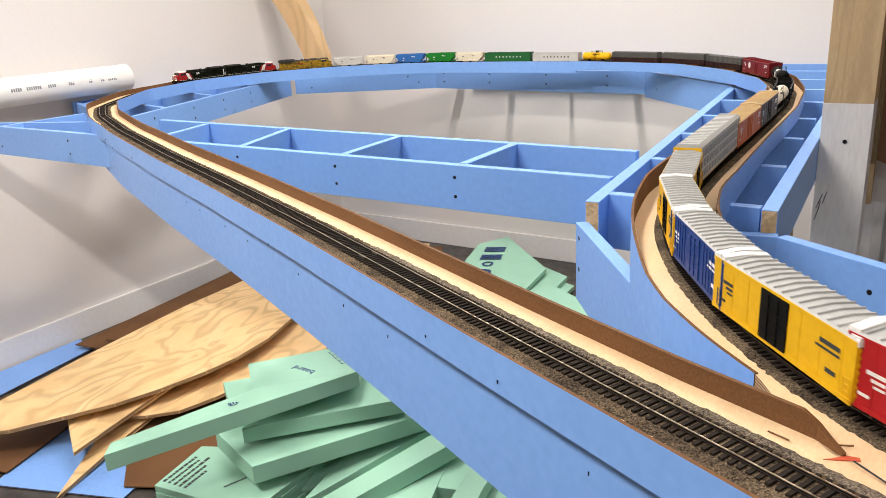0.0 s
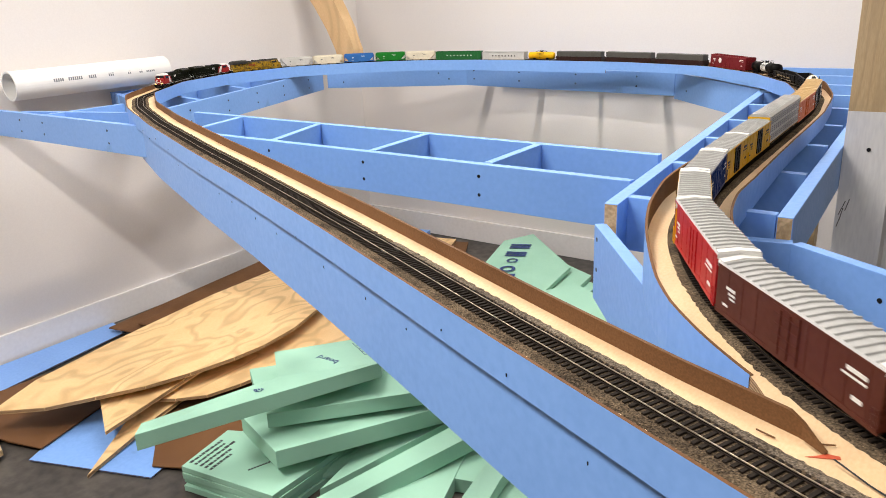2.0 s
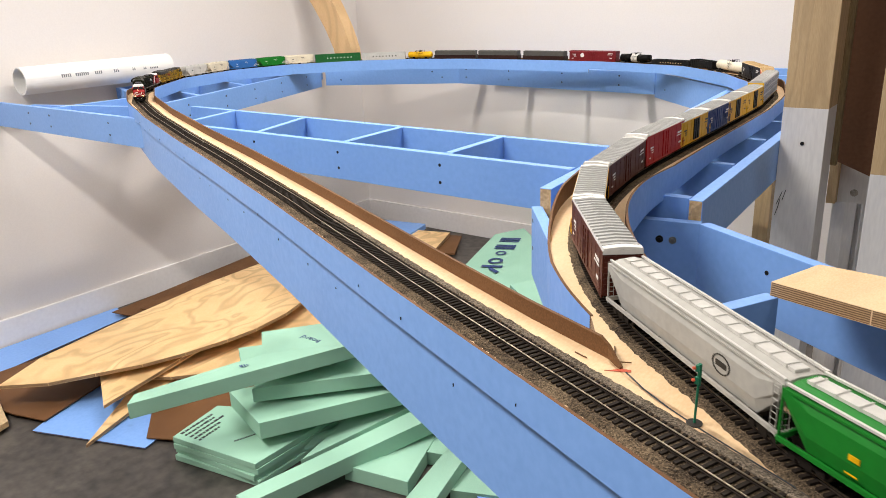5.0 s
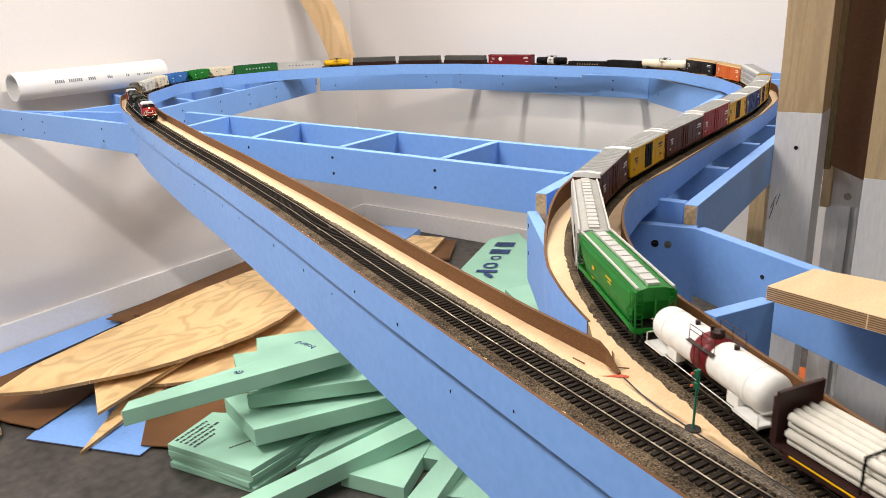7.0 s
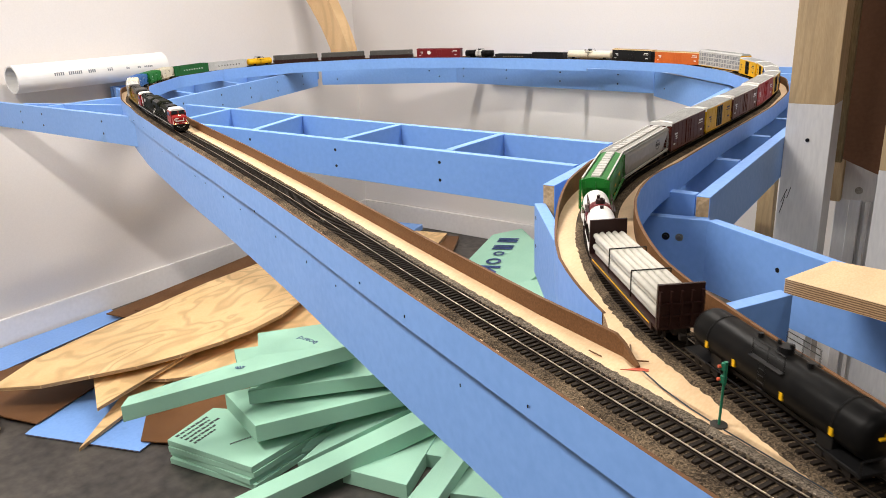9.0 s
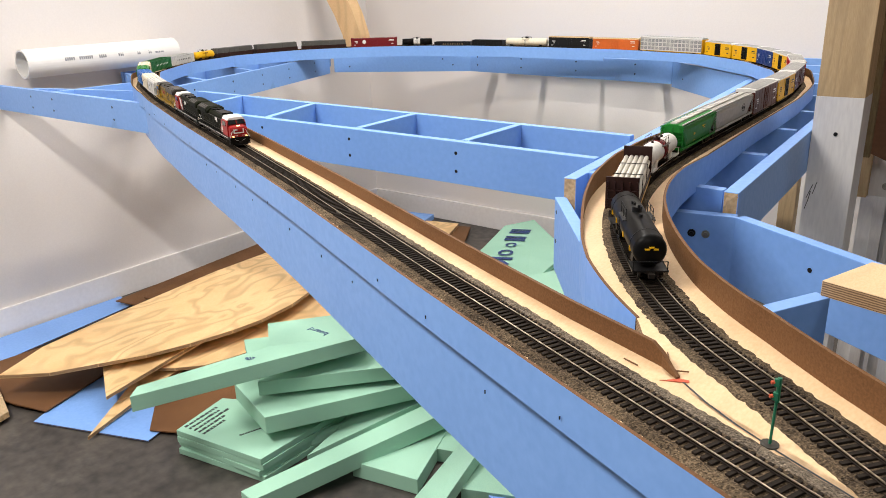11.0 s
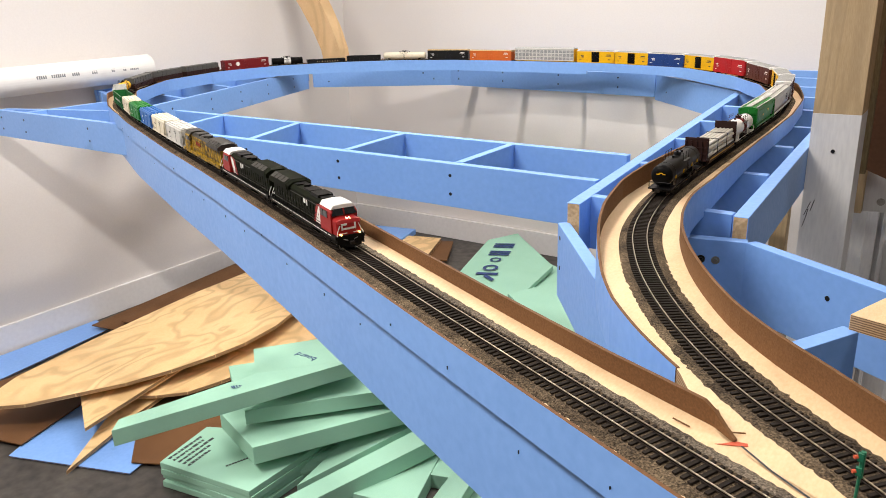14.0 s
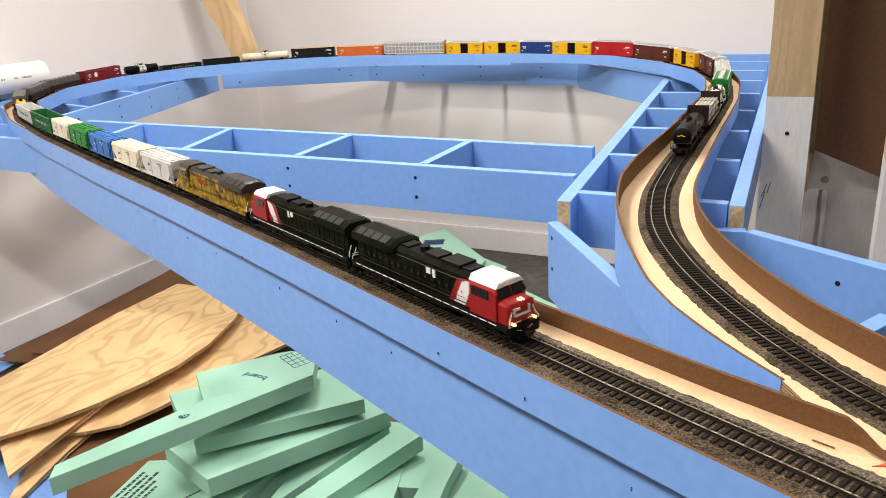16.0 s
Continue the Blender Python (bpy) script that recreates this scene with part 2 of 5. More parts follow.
def prism(bm, poly, z, thick, mats=(0, 1)):
    """A board: poly of (x, y) or (x, y, z) at its top, thick downwards; top and bottom take mats[0], the rim mats[1]."""
    top = [Vector((p[0], p[1], p[2] if len(p) > 2 else z)) for p in poly]
    n = len(top)
    vs = top + [v - Vector((0, 0, thick)) for v in top]
    vv = [bm.verts.new(v) for v in vs]
    for idx in (range(n), range(2 * n - 1, n - 1, -1)):
        bm.faces.new([vv[i] for i in idx]).material_index = mats[0]
    for k in range(n):
        bm.faces.new([vv[k], vv[(k + 1) % n], vv[n + (k + 1) % n], vv[n + k]]).material_index = mats[1]


def letters(text, size, mat, parent, at, label=""):
    c = bpy.data.curves.new("lettering", "FONT")
    c.body, c.size, c.extrude, c.resolution_u = text, size, .0004, 2
    tmp = new("lettering", c)
    dg = bpy.context.evaluated_depsgraph_get()
    me = bpy.data.meshes.new_from_object(tmp.evaluated_get(dg))
    bpy.data.objects.remove(tmp)
    bpy.data.curves.remove(c)
    me.materials.clear()
    me.materials.append(mat)
    ob = new("lettering", me)
    ob.parent = parent
    ob.matrix_basis = at
    return tagged(ob, label) if label else ob


# ---- the line of the track, in plan ----
BOARD = 0.97


def lift(x, y):
    """The bench is not quite level: it climbs a little away from the near corner."""
    return -.0052 * x + .0025 * y


TRACK = [(1.6, -.605), (1.2, -.43), (.8, -.255), (.5, -.150), (.30, -.052), (.245, -.018), (.205, .012), (.174, .041), (.15, .0575), (.126, .076), (.102, .094), (.078, .113), (.056, .133), (.035, .155), (.016, .178), (-.004, .201), (-.022, .225), (-.039, .25), (-.056, .275), (-.071, .301), (-.087, .327), (-.130, .42), (-.152, .491),
         (-.174, .614), (-.182, .75), (-.187, .95), (-.192, 1.2), (-.2, 1.45), (-.23, 1.7), (-.29, 1.9), (-.43, 2.13), (-.65, 2.34), (-1.03, 2.45), (-1.4, 2.46), (-1.73, 2.44),
         (-2.0, 2.36), (-2.21, 2.22), (-2.41, 1.97), (-2.475, 1.65), (-2.385, 1.33), (-2.16, 1.045), (-1.93, .895), (-1.598, .732), (-1.17, .545), (-.892, .43), (-.549, .282), (-.188, .118),
         (.073, .004), (.26, -.077), (.5, -.18), (1.2, -.48), (1.6, -.65)]


def smooth_line(pts, step=.005, sigma=.028):
    p = np.array(pts, float)
    s = np.r_[0, np.cumsum(np.linalg.norm(np.diff(p, axis=0), axis=1))]
    u = np.arange(0, s[-1], step)
    q = np.stack([np.interp(u, s, p[:, k]) for k in (0, 1)], 1)
    n = int(3 * sigma / step)
    w = np.exp(-.5 * (np.arange(-n, n + 1) * step / sigma) ** 2)
    pad = np.r_[q[0] + (q[0] - q[1]) * np.arange(n, 0, -1)[:, None], q, q[-1] + (q[-1] - q[-2]) * np.arange(1, n + 1)[:, None]]
    return np.stack([np.convolve(pad[:, k], w / w.sum(), "valid") for k in (0, 1)], 1)


LINE = smooth_line(TRACK)
ARC = np.r_[0, np.cumsum(np.linalg.norm(np.diff(LINE, axis=0), axis=1))]
TAN = np.gradient(LINE, axis=0)
TAN /= np.linalg.norm(TAN, axis=1)[:, None]
TOTAL = float(ARC[-1])


def spot(s, d=0.0, h=0.0):
    """The place s metres along the track, d to the inside of the loop, h above the trackboard."""
    x, y = np.interp(s, ARC, LINE[:, 0]), np.interp(s, ARC, LINE[:, 1])
    tx, ty = np.interp(s, ARC, TAN[:, 0]), np.interp(s, ARC, TAN[:, 1])
    k = math.hypot(tx, ty)
    x, y = x - d * ty / k, y + d * tx / k
    return Vector((x, y, BOARD + lift(x, y) + h))


def along(x, y, lo=0.0, hi=99.0):
    d = np.linalg.norm(LINE - (x, y), axis=1) + 9 * ((ARC < lo) | (ARC > hi))
    return float(ARC[d.argmin()])


def sweep(bm, s0, s1, profile, step=.02, mats=None, jitter=0.0):
    """A closed profile carried along the track. profile(s) gives (d, h) pairs; mats one index for each of its sides."""
    n = max(2, int(math.ceil((s1 - s0) / step)) + 1)
    rng = random.Random(7)
    rows = []
    for s in np.linspace(s0, s1, n):
        pr = profile(s) if callable(profile) else profile
        rows.append([bm.verts.new(spot(s, d + jitter * rng.uniform(-1, 1), h + .4 * jitter * rng.uniform(-1, 1))) for d, h in pr])
    k = len(rows[0])
    for a, b in zip(rows, rows[1:]):
        for j in range(k):
            bm.faces.new((a[j], a[(j + 1) % k], b[(j + 1) % k], b[j])).material_index = mats[j] if mats else 0
    for r in (rows[0], rows[-1][::-1]):
        bm.faces.new(r).material_index = mats[-1] if mats else 0


S_MARK = along(.077, .05, 9.0)          # end of the low fence beside the incoming line
S_FEND = along(.032, .152, 0, 3.0)       # end of the fence beside the outgoing line
S_STR = along(-.18, .70, 0, 3.0)        # start of the straight over the side frame
S_RC = along(-.2, 1.5, 0, 4.0)
S_LC = along(-2.0, .93, 6.5)            # end of the far curve


def ramp(s, *pts):
    return float(np.interp(s, [p[0] for p in pts], [p[1] for p in pts]))


# ---- the room ----
def room():
    X0, X1, Y0, Y1 = -2.785, 3.2, -2.9, 2.845
    bm = bmesh.new()
    box(bm, X0 - .2, X1 + .2, Y0 - .2, Y1 + .2, -.1, 0)
    solid("floor", bm, CONCRETE, "dark grey worn concrete floor", "floor", kind="structure")
    for name, b in (("wall_west", (X0 - .12, X0, Y0 - .12, Y1 + .12)), ("wall_north", (X0, X1, Y1, Y1 + .12)), ("wall_south", (X0, X1, Y0 - .12, Y0)), ("wall_east", (X1, X1 + .12, Y0 - .12, Y1 + .12))):
        bm = bmesh.new()
        box(bm, *b, 0, CEILING)
        # south and east are never seen; kept dark so they return little light
        hidden = name in ("wall_south", "wall_east")
        solid(name, bm, DIMWALL if hidden else WALLW, "plain grey-brown wall out of view, darkened to cut bounced light" if hidden else "smooth white painted wall", "wall", kind="structure")
    bm = bmesh.new()
    box(bm, X0 - .12, X1 + .12, Y0 - .12, Y1 + .12, CEILING, CEILING + .1)
    solid("ceiling", bm, CEILW, "plain white ceiling", "ceiling", kind="structure")
    for name, b in (("baseboard", (X0, X0 + .016, Y0, Y1 - .016)), ("baseboard", (X0, X1, Y1 - .016, Y1))):
        bm = bmesh.new()
        box(bm, *b, 0, .115)
        solid(name, bm, TRIMW, "white painted baseboard along the wall", "baseboard", kind="structure", bevel=.003)
    for x, y, size, watts, turn in LAMPS:
        lamp = thing("ceiling_light", "white rectangular ceiling light panel", "lamp", "ceiling lights", at=pose(x, y, CEILING, 0, 0, turn))
        bm = bmesh.new()
        box(bm, -.62, .62, -.17, .17, -.05, 0)
        part("housing", bm, CEILW, lamp, bevel=.004)
        bulb = bpy.data.lights.new("panel_light", "AREA")
        bulb.shape, bulb.size, bulb.size_y, bulb.energy, bulb.color = "RECTANGLE", size, .11, watts, (1.0, .935, .868)
        ob = new("panel_light", bulb)
        ob.matrix_basis = pose(x, y, CEILING - .055, 0, 0, turn)
    # electrical outlet low on the far wall
    out = thing("wall_outlet", "white double electrical outlet on the wall", "outlet", at=pose(-.062, Y1, .345))
    bm = bmesh.new()
    box(bm, -.037, .037, -.006, 0, -.058, .058)
    part("plate", bm, TRIMW, out, bevel=.002)
    for z in (-.022, .022):
        bm = bmesh.new()
        rod(bm, (0, -.009, z), (0, -.004, z), .016, 16)
        for dx in (-.006, .006):
            box(bm, dx - .0012, dx + .0012, -.0095, -.008, z - .002, z + .006, 1)
        part("socket", bm, [TRIMW, STEEL], out)


room()


# ---- the bench ----
BENCH = thing("model_railway_bench", "open-frame blue painted wooden bench carrying a model railway", "bench")
TOP = -.032


def beam(a, b, top=TOP, high=.089, thick=.019, side=1, ends=(0, 0), name="beam", screws=()):
    """A board on edge from a to b; its thickness lies to the left of a-b (side=1) or to the right."""
    ax, ay = a
    bx, by = b
    ln = math.hypot(bx - ax, by - ay)
    za, zb = BOARD + lift(ax, ay) + top, BOARD + lift(bx, by) + top
    m = Matrix.Translation((ax, ay, za)) @ Euler((0, -math.asin((zb - za) / ln), math.atan2(by - ay, bx - ax))).to_matrix().to_4x4()
    bm = bmesh.new()
    y0, y1 = (0, thick) if side > 0 else (-thick, 0)
    box(bm, 0, ln, y0, y1, -high, 0)
    bm.faces.ensure_lookup_table()
    for f in bm.faces:
        c = f.calc_center_median()
        if (ends[0] and c.x < 1e-6) or (ends[1] and c.x > ln - 1e-6):
            f.material_index = 1
    ob = part(name, bm, [BLUE, PINEEND], BENCH, at=m, bevel=.0012)
    for u, h in screws:
        sc = new("screw", SCREW)
        sc.parent, sc.matrix_basis = ob, pose(u, y0 if side > 0 else y1, -h, 90 if side > 0 else -90)
    return ob


def screw_mesh():
    bm = bmesh.new()
    rod(bm, (0, 0, -.002), (0, 0, .0006), .0036, 8)
    return done("screw", bm, STEEL)


SCREW = screw_mesh()


def frames():
    two = lambda us: [(u, h) for u in us for h in (.024, .062)]
    # the cross ladder
    beam((-2.785, .812), (-.352, .797), screws=two((.27, .42, .80, 1.145, 1.51, 1.815, 2.12)))
    beam((-1.90, 1.075), (-.385, 1.043), side=-1)
    for xf, xb in ((-1.60, -1.66), (-1.265, -1.335), (-.95, -.963), (-.648, -.65)):
        beam((xf, .822), (xb, 1.05), name="divider")
    # the side ladder under the outgoing line
    beam((-.333, .645), (-.475, 2.33), side=-1, thick=.022, ends=(1, 0))
    beam((-.068, .692), (-.155, 2.75), side=1, thick=.022, ends=(1, 0))
    for y in (.697, .970, 1.240, 1.495, 1.770, 2.030, 2.280, 2.546):
        k = (y - .65) / 1.7
        beam((-.312 - .142 * k, y), (-.09 - .083 * k, y), name="divider")
    # far frames along the two walls
    beam((-2.025, .96), (-2.49, 2.24), side=1, screws=two((.25, .5, .72, .95, 1.2)))
    beam((-1.90, 2.603), (-.872, 2.528), screws=[(u, h) for u in (.045, .30, .59, .87) for h in (.020, .058)])
    beam((-2.51, 2.29), (-1.90, 2.606), side=1, screws=[(.08, .062), (.55, .03), (.60, .058)])
    beam((-.872, 2.531), (-.455, 2.10), high=.1, side=1, screws=[(.10, .06)])
    beam((-2.0, 1.0), (-2.72, 1.29), side=-1)
    beam((-2.36, .83), (-2.35, 1.10), name="divider")
    beam((-2.54, .83), (-1.99, 1.0), side=1, name="divider")
    beam((-2.765, 1.30), (-2.765, 2.5), side=-1)
    beam((-2.62, 1.26), (-2.76, 1.5), name="divider")
    for x, y in ((-1.88, 2.622), (-1.60, 2.602), (-1.31, 2.581), (-1.02, 2.56)):
        beam((x, y), (x, 2.80), name="divider")
    for k in (.25, .5, .75):
        beam((-2.05 - .46 * k, .98 + 1.24 * k), (-2.75, 1.1 + 1.24 * k), name="divider")
    beam((-1.83, 2.82), (-.1, 2.82), side=-1)
    # slanting boards under the outgoing curve
    beam((-.345, .638), (-.02, .212), top=-.065, high=.125, side=1, screws=[(.02, .02), (.02, .07)])
    beam((-.165, .650), (-.0615, .6712), top=-.063, high=.13, side=1)
    beam((-.064, .671), (.42, .388), top=-.063, high=.11, side=1, screws=[(.14, .035)])
    beam((.050, .360), (.094, .44), top=-.064, high=.13, side=-1)
    # pair of carriage bolts near the corner
    for dx, mat, nm in ((0, STEEL, "bolt"), (.020, ZINC, "bolt")):
        bm = bmesh.new()
        rod(bm, (0, 0, 0), (0, -.005, 0), .0034, 6)
        rod(bm, (0, 0, 0), (0, -.0012, 0), .0060, 14)
        part(nm, bm, mat, BENCH, "round bolt and washer through the board", at=pose(-.122 + dx, .6585 + .004 * dx / .02, BOARD - .093 + .002, 0, 0, 12))
    # main girder under the incoming line
    bm = bmesh.new()
    sweep(bm, S_LC - .12, TOTAL - .3, [(-.004, -.018), (-.004, -.139), (-.023, -.139), (-.023, -.018)], .05)
    part("girder", bm, BLUE, BENCH)


def deck():
    mats = [PLYPALE, PLYEDGE]
    # outgoing board
    inner = lambda s: ramp(s, (along(.26, -.03, 0, 3), .024), (along(.205, .012, 0, 3), .034), (along(.15, .0575, 0, 3), .048), (along(.102, .094, 0, 3), .052), (along(.078, .113, 0, 3), .046), (S_FEND - .01, .034), (S_FEND, .030), (S_FEND + .065, .037), (S_FEND + .14, .044), (S_STR - .1, .050), (S_STR + .25, .036), (S_RC, .036), (S_RC + .5, .05))
    outer = lambda s: ramp(s, (0, -.042), (along(.15, .0575, 0, 3), -.042), (along(.078, .113, 0, 3), -.0475), (along(-.004, .201, 0, 3), -.042), (S_STR - .25, -.046), (S_STR + .4, -.036), (S_RC, -.036), (S_RC + .5, -.05))
    split = 4.6
    bm = bmesh.new()
    sweep(bm, .2, split, lambda s: [(outer(s), 0), (outer(s), -.012), (inner(s), -.012), (inner(s), 0)], .02, [1, 1, 1, 0, 1])
    part("trackboard", bm, mats, BENCH, "bare plywood strip under the track")
    left_in = lambda s: ramp(s, (split, .05), (S_LC, .043), (S_MARK - .12, .046), (S_MARK - .02, .050), (S_MARK + .02, .040), (S_MARK + .30, .030), (TOTAL, .0245))
    left_out = lambda s: ramp(s, (split, -.05), (S_LC - .4, -.05), (S_LC + .3, -.029), (TOTAL, -.029))
    bm = bmesh.new()
    sweep(bm, split, TOTAL - .2, lambda s: [(left_out(s), 0), (left_out(s), -.012), (left_in(s), -.012), (left_in(s), 0)], .02, [1, 1, 1, 0, 1])
    part("trackboard", bm, mats, BENCH, "bare plywood strip under the track")

    def fence(s0, s1, d, top, bottom, label, step=.02, cut=0.0):
        """Hardboard fence, brown to the track and blue outside."""
        f = d if callable(d) else (lambda s: d)
        t = top if callable(top) else (lambda s: top)
        b = bottom if callable(bottom) else (lambda s: bottom)
        out = 1 if f(.5 * (s0 + s1)) > 0 else -1
        bm = bmesh.new()
        sweep(bm, s0, s1, lambda s: [(f(s), t(s)), (f(s), b(s)), (f(s) + out * .0032, b(s)), (f(s) + out * .0032, t(s))], step, [0, 0, 1, 0, 0])
        return part("fence", bm, [HARDBOARD, BLUE], BENCH, label)

    lab = "thin hardboard fence, brown inside and blue outside"
    # inner fences
    fence(S_FEND, S_RC - .1, inner, lambda s: ramp(s, (S_FEND, .001), (S_FEND + .2, .002), (S_FEND + .38, .026), (S_STR, .03), (S_RC - .1, .022)), -.055, lab)
    fence(S_RC - .1, split, inner, lambda s: ramp(s, (S_RC - .1, .022), (S_RC + .5, .018)), lambda s: ramp(s, (S_RC + .5, -.022), (S_RC + .8, -.014)), lab)
    fence(split, S_LC + .05, left_in, .018, lambda s: ramp(s, (S_LC - 1.0, -.027), (S_LC - .5, -.024)), lab)
    fence(S_LC + .05, S_MARK, left_in, lambda s: ramp(s, (S_LC + .05, .018), (S_LC + .3, .018), (S_MARK - .03, .0165), (S_MARK - .002, .002)), lambda s: ramp(s, (S_LC, -.032), (S_LC + .3, -.004)), "thin brown hardboard fence with a slanted end", .01)
    # outer fences
    fence(.3, S_STR + .05, outer, lambda s: ramp(s, (S_STR - .4, .025), (S_STR - .15, .018), (S_STR + .05, .006)), -.040, lab)
    fence(S_STR + .05, split, outer, lambda s: ramp(s, (S_STR + .05, .006), (S_RC + .1, .006), (S_RC + .4, .02)), lambda s: ramp(s, (S_STR + .05, -.040), (S_STR + .3, -.030), (S_RC + .3, -.030), (S_RC + .6, -.0125)), lab)
    fence(split, S_LC - .2, left_out, .016, lambda s: ramp(s, (S_LC - .9, -.0125), (S_LC - .5, -.055)), lab)
    fence(S_LC - .2, TOTAL - .2, left_out, lambda s: ramp(s, (S_LC - .2, .016), (S_LC + .2, .0035), (TOTAL, .0035)), lambda s: ramp(s, (S_LC - .2, -.055), (S_LC + .3, -.037), (TOTAL - 1.6, -.033)), "blue painted facing strip along the bench edge")


frames()
deck()


# ---- the permanent way ----
def way():
    W = thing("model_railway_track", "model railway track with brown ties on ballast", "railway track")
    S0, S1 = .35, TOTAL - .4
    prof = [(-.0262, .0), (-.0200, .0020), (.0190, .0020), (.0242, .0)]
    for s0, s1, step, jit, mat in ((S0, 2.0, .004, .0011, BALLAST), (2.0, S_LC - .3, .03, 0, BALLAST), (S_LC - .3, S1, .004, .0011, BALLAST)):
        bm = bmesh.new()
        sweep(bm, s0, s1, prof, step, None, jit)
        tagged(part("ballast", bm, mat, W, "speckled brown and grey ballast"), kind="stuff")
    # grey shoulder between the two lines
    bm = bmesh.new()
    sweep(bm, S_MARK - .55, TOTAL - .5, lambda s: [(.0175, .0002), (.0175, .0024), (.0205, .0026), (ramp(s, (S_MARK - .55, .026), (S_MARK, .0275), (S_MARK + .1, .0285), (S_MARK + .4, .025)), .0008)], .004, None, .001)
    tagged(part("ballast", bm, BALLASTGREY, W, "pale grey ballast shoulder"), kind="stuff")
    for d in (-.00825, .00825):
        bm = bmesh.new()
        h = .0038
        sweep(bm, S0, S1, [(d - .0011, h), (d - .0011, h + .0004), (d - .0004, h + .0006), (d - .0005, h + .0017), (d - .0005, h + .0024), (d + .0005, h + .0024), (d + .0005, h + .0017), (d + .0004, h + .0006), (d + .0011, h + .0004), (d + .0011, h)], .02, [1, 1, 1, 0, 0, 0, 1, 1, 1, 1])
        part("rail", bm, [RAIL, TIE], W)
    bm = bmesh.new()
    box(bm, -.0014, .0014, -.0152, .0152, .0012, .0036)
    tie = done("tie", bm, TIE)
    rest = bmesh.new()
    rng = random.Random(3)
    near = []
    for s in np.arange(S0, S1, .0062):
        near.append((s, spot(s), spot(s + .004)))
    picked = [n for n in near if n[1].y < .42 and n[1].x < .32]
    keep = {id(n) for n in sorted(picked, key=lambda n: -n[1].x)[:300]}
    for n in near:
        s, p, q = n
        m = Matrix.Translation(p) @ pose(0, 0, 0, 0, 0, math.degrees(math.atan2(q.y - p.y, q.x - p.x)) + rng.uniform(-1.2, 1.2))
        if id(n) in keep:
            ob = new("tie", tie)
            ob.parent, ob.matrix_basis = W, m
        else:
            box(rest, -.0014, .0014, -.0152, .0152, .0012, .0036, 0, m)
    tagged(part("far_tie", rest, TIE, W), kind="stuff")
    # rail joiners
    for s in (along(-.41, .215, 7.5), along(-.155, .53, 0, 3), along(-1.1, .52, 7)):
        for d in (-.00825, .00825):
            bm = bmesh.new()
            sweep(bm, s - .006, s + .006, [(d - .0014, .0038), (d - .0014, .0054), (d + .0014, .0054), (d + .0014, .0038)], .004)
            part("rail_joiner", bm, WHEEL, W)


way()


# ---- the train ----
W2 = .0184          # half the width of a car body


def truck_mesh():
    bm = bmesh.new()
    for y in (-.0118, .0118):
        box(bm, -.0135, .0135, y - .0012, y + .0012, .0048, .0078)
        box(bm, -.0045, .0045, y - .0016, y + .0016, .0026, .0088)
        for x in (-.0108, .0108):
            box(bm, x - .003, x + .003, y - .0017, y + .0017, .0032, .0072)
    box(bm, -.0035, .0035, -.012, .012, .006, .010)
    return done("truck", bm, TRUCK)


def wheel_mesh():
    bm = bmesh.new()
    for y in (-.0083, .0083):
        rod(bm, (0, y - .001, .0052), (0, y + .001, .0052), .0052, 14)
    rod(bm, (0, -.0085, .0052), (0, .0085, .0052), .0012, 6)
    return done("wheelset", bm, WHEEL)


TRUCKME, WHEELME = truck_mesh(), wheel_mesh()


def trucks(car, reach, axles=(-.0108, .0108)):
    for x in (-reach, reach):
        t = new("truck", TRUCKME)
        t.parent, t.matrix_basis = car, Matrix.Translation((x, 0, 0)) @ Matrix.Diagonal((max(1, abs(axles[0]) / .0108), 1, 1, 1))
        for a in axles:
            wsh = new("wheelset", WHEELME)
            wsh.parent, wsh.matrix_basis = t, Matrix.Translation((a / max(1, abs(axles[0]) / .0108), 0, 0))


def coupler(car, half):
    for sx in (-1, 1):
        bm = bmesh.new()
        box(bm, half - .004, half + .0075, -.0012, .0012, .0072, .0094)
        box(bm, half + .0045, half + .0085, -.003, .0022, .0066, .0104)
        part("coupler", bm, TRUCK, car, at=pose(0, 0, 0, 0, 0, 0 if sx > 0 else 180))


def ladder(car, x, y, z0, z1, mat, w=.0055, face="side"):
    bm = bmesh.new()
    if face == "side":
        for dx in (-w / 2, w / 2):
            rod(bm, (x + dx, y, z0), (x + dx, y, z1), .00035, 4)
        for z in np.arange(z0 + .002, z1, .0045):
            rod(bm, (x - w / 2, y, z), (x + w / 2, y, z), .0003, 4)
    else:
        for dy in (-w / 2, w / 2):
            rod(bm, (x, y + dy, z0), (x, y + dy, z1), .00035, 4)
        for z in np.arange(z0 + .002, z1, .0045):
            rod(bm, (x, y - w / 2, z), (x, y + w / 2, z), .0003, 4)
    part("ladder", bm, mat, car)


def marks(car, rows, mat, y=W2, both=True):
    """Unreadable lettering as plain bars: (x0, x1, z0, z1)."""
    for sgn in ((1, -1) if both else (1,)):
        bm = bmesh.new()
        for x0, x1, z0, z1 in rows:
            a, b = (x0, x1) if sgn > 0 else (-x1, -x0)
            box(bm, a, b, min(sgn * (y + .0002), sgn * (y + .0006)), max(sgn * (y + .0002), sgn * (y + .0006)), z0, z1)
        part("lettering", bm, mat, car)


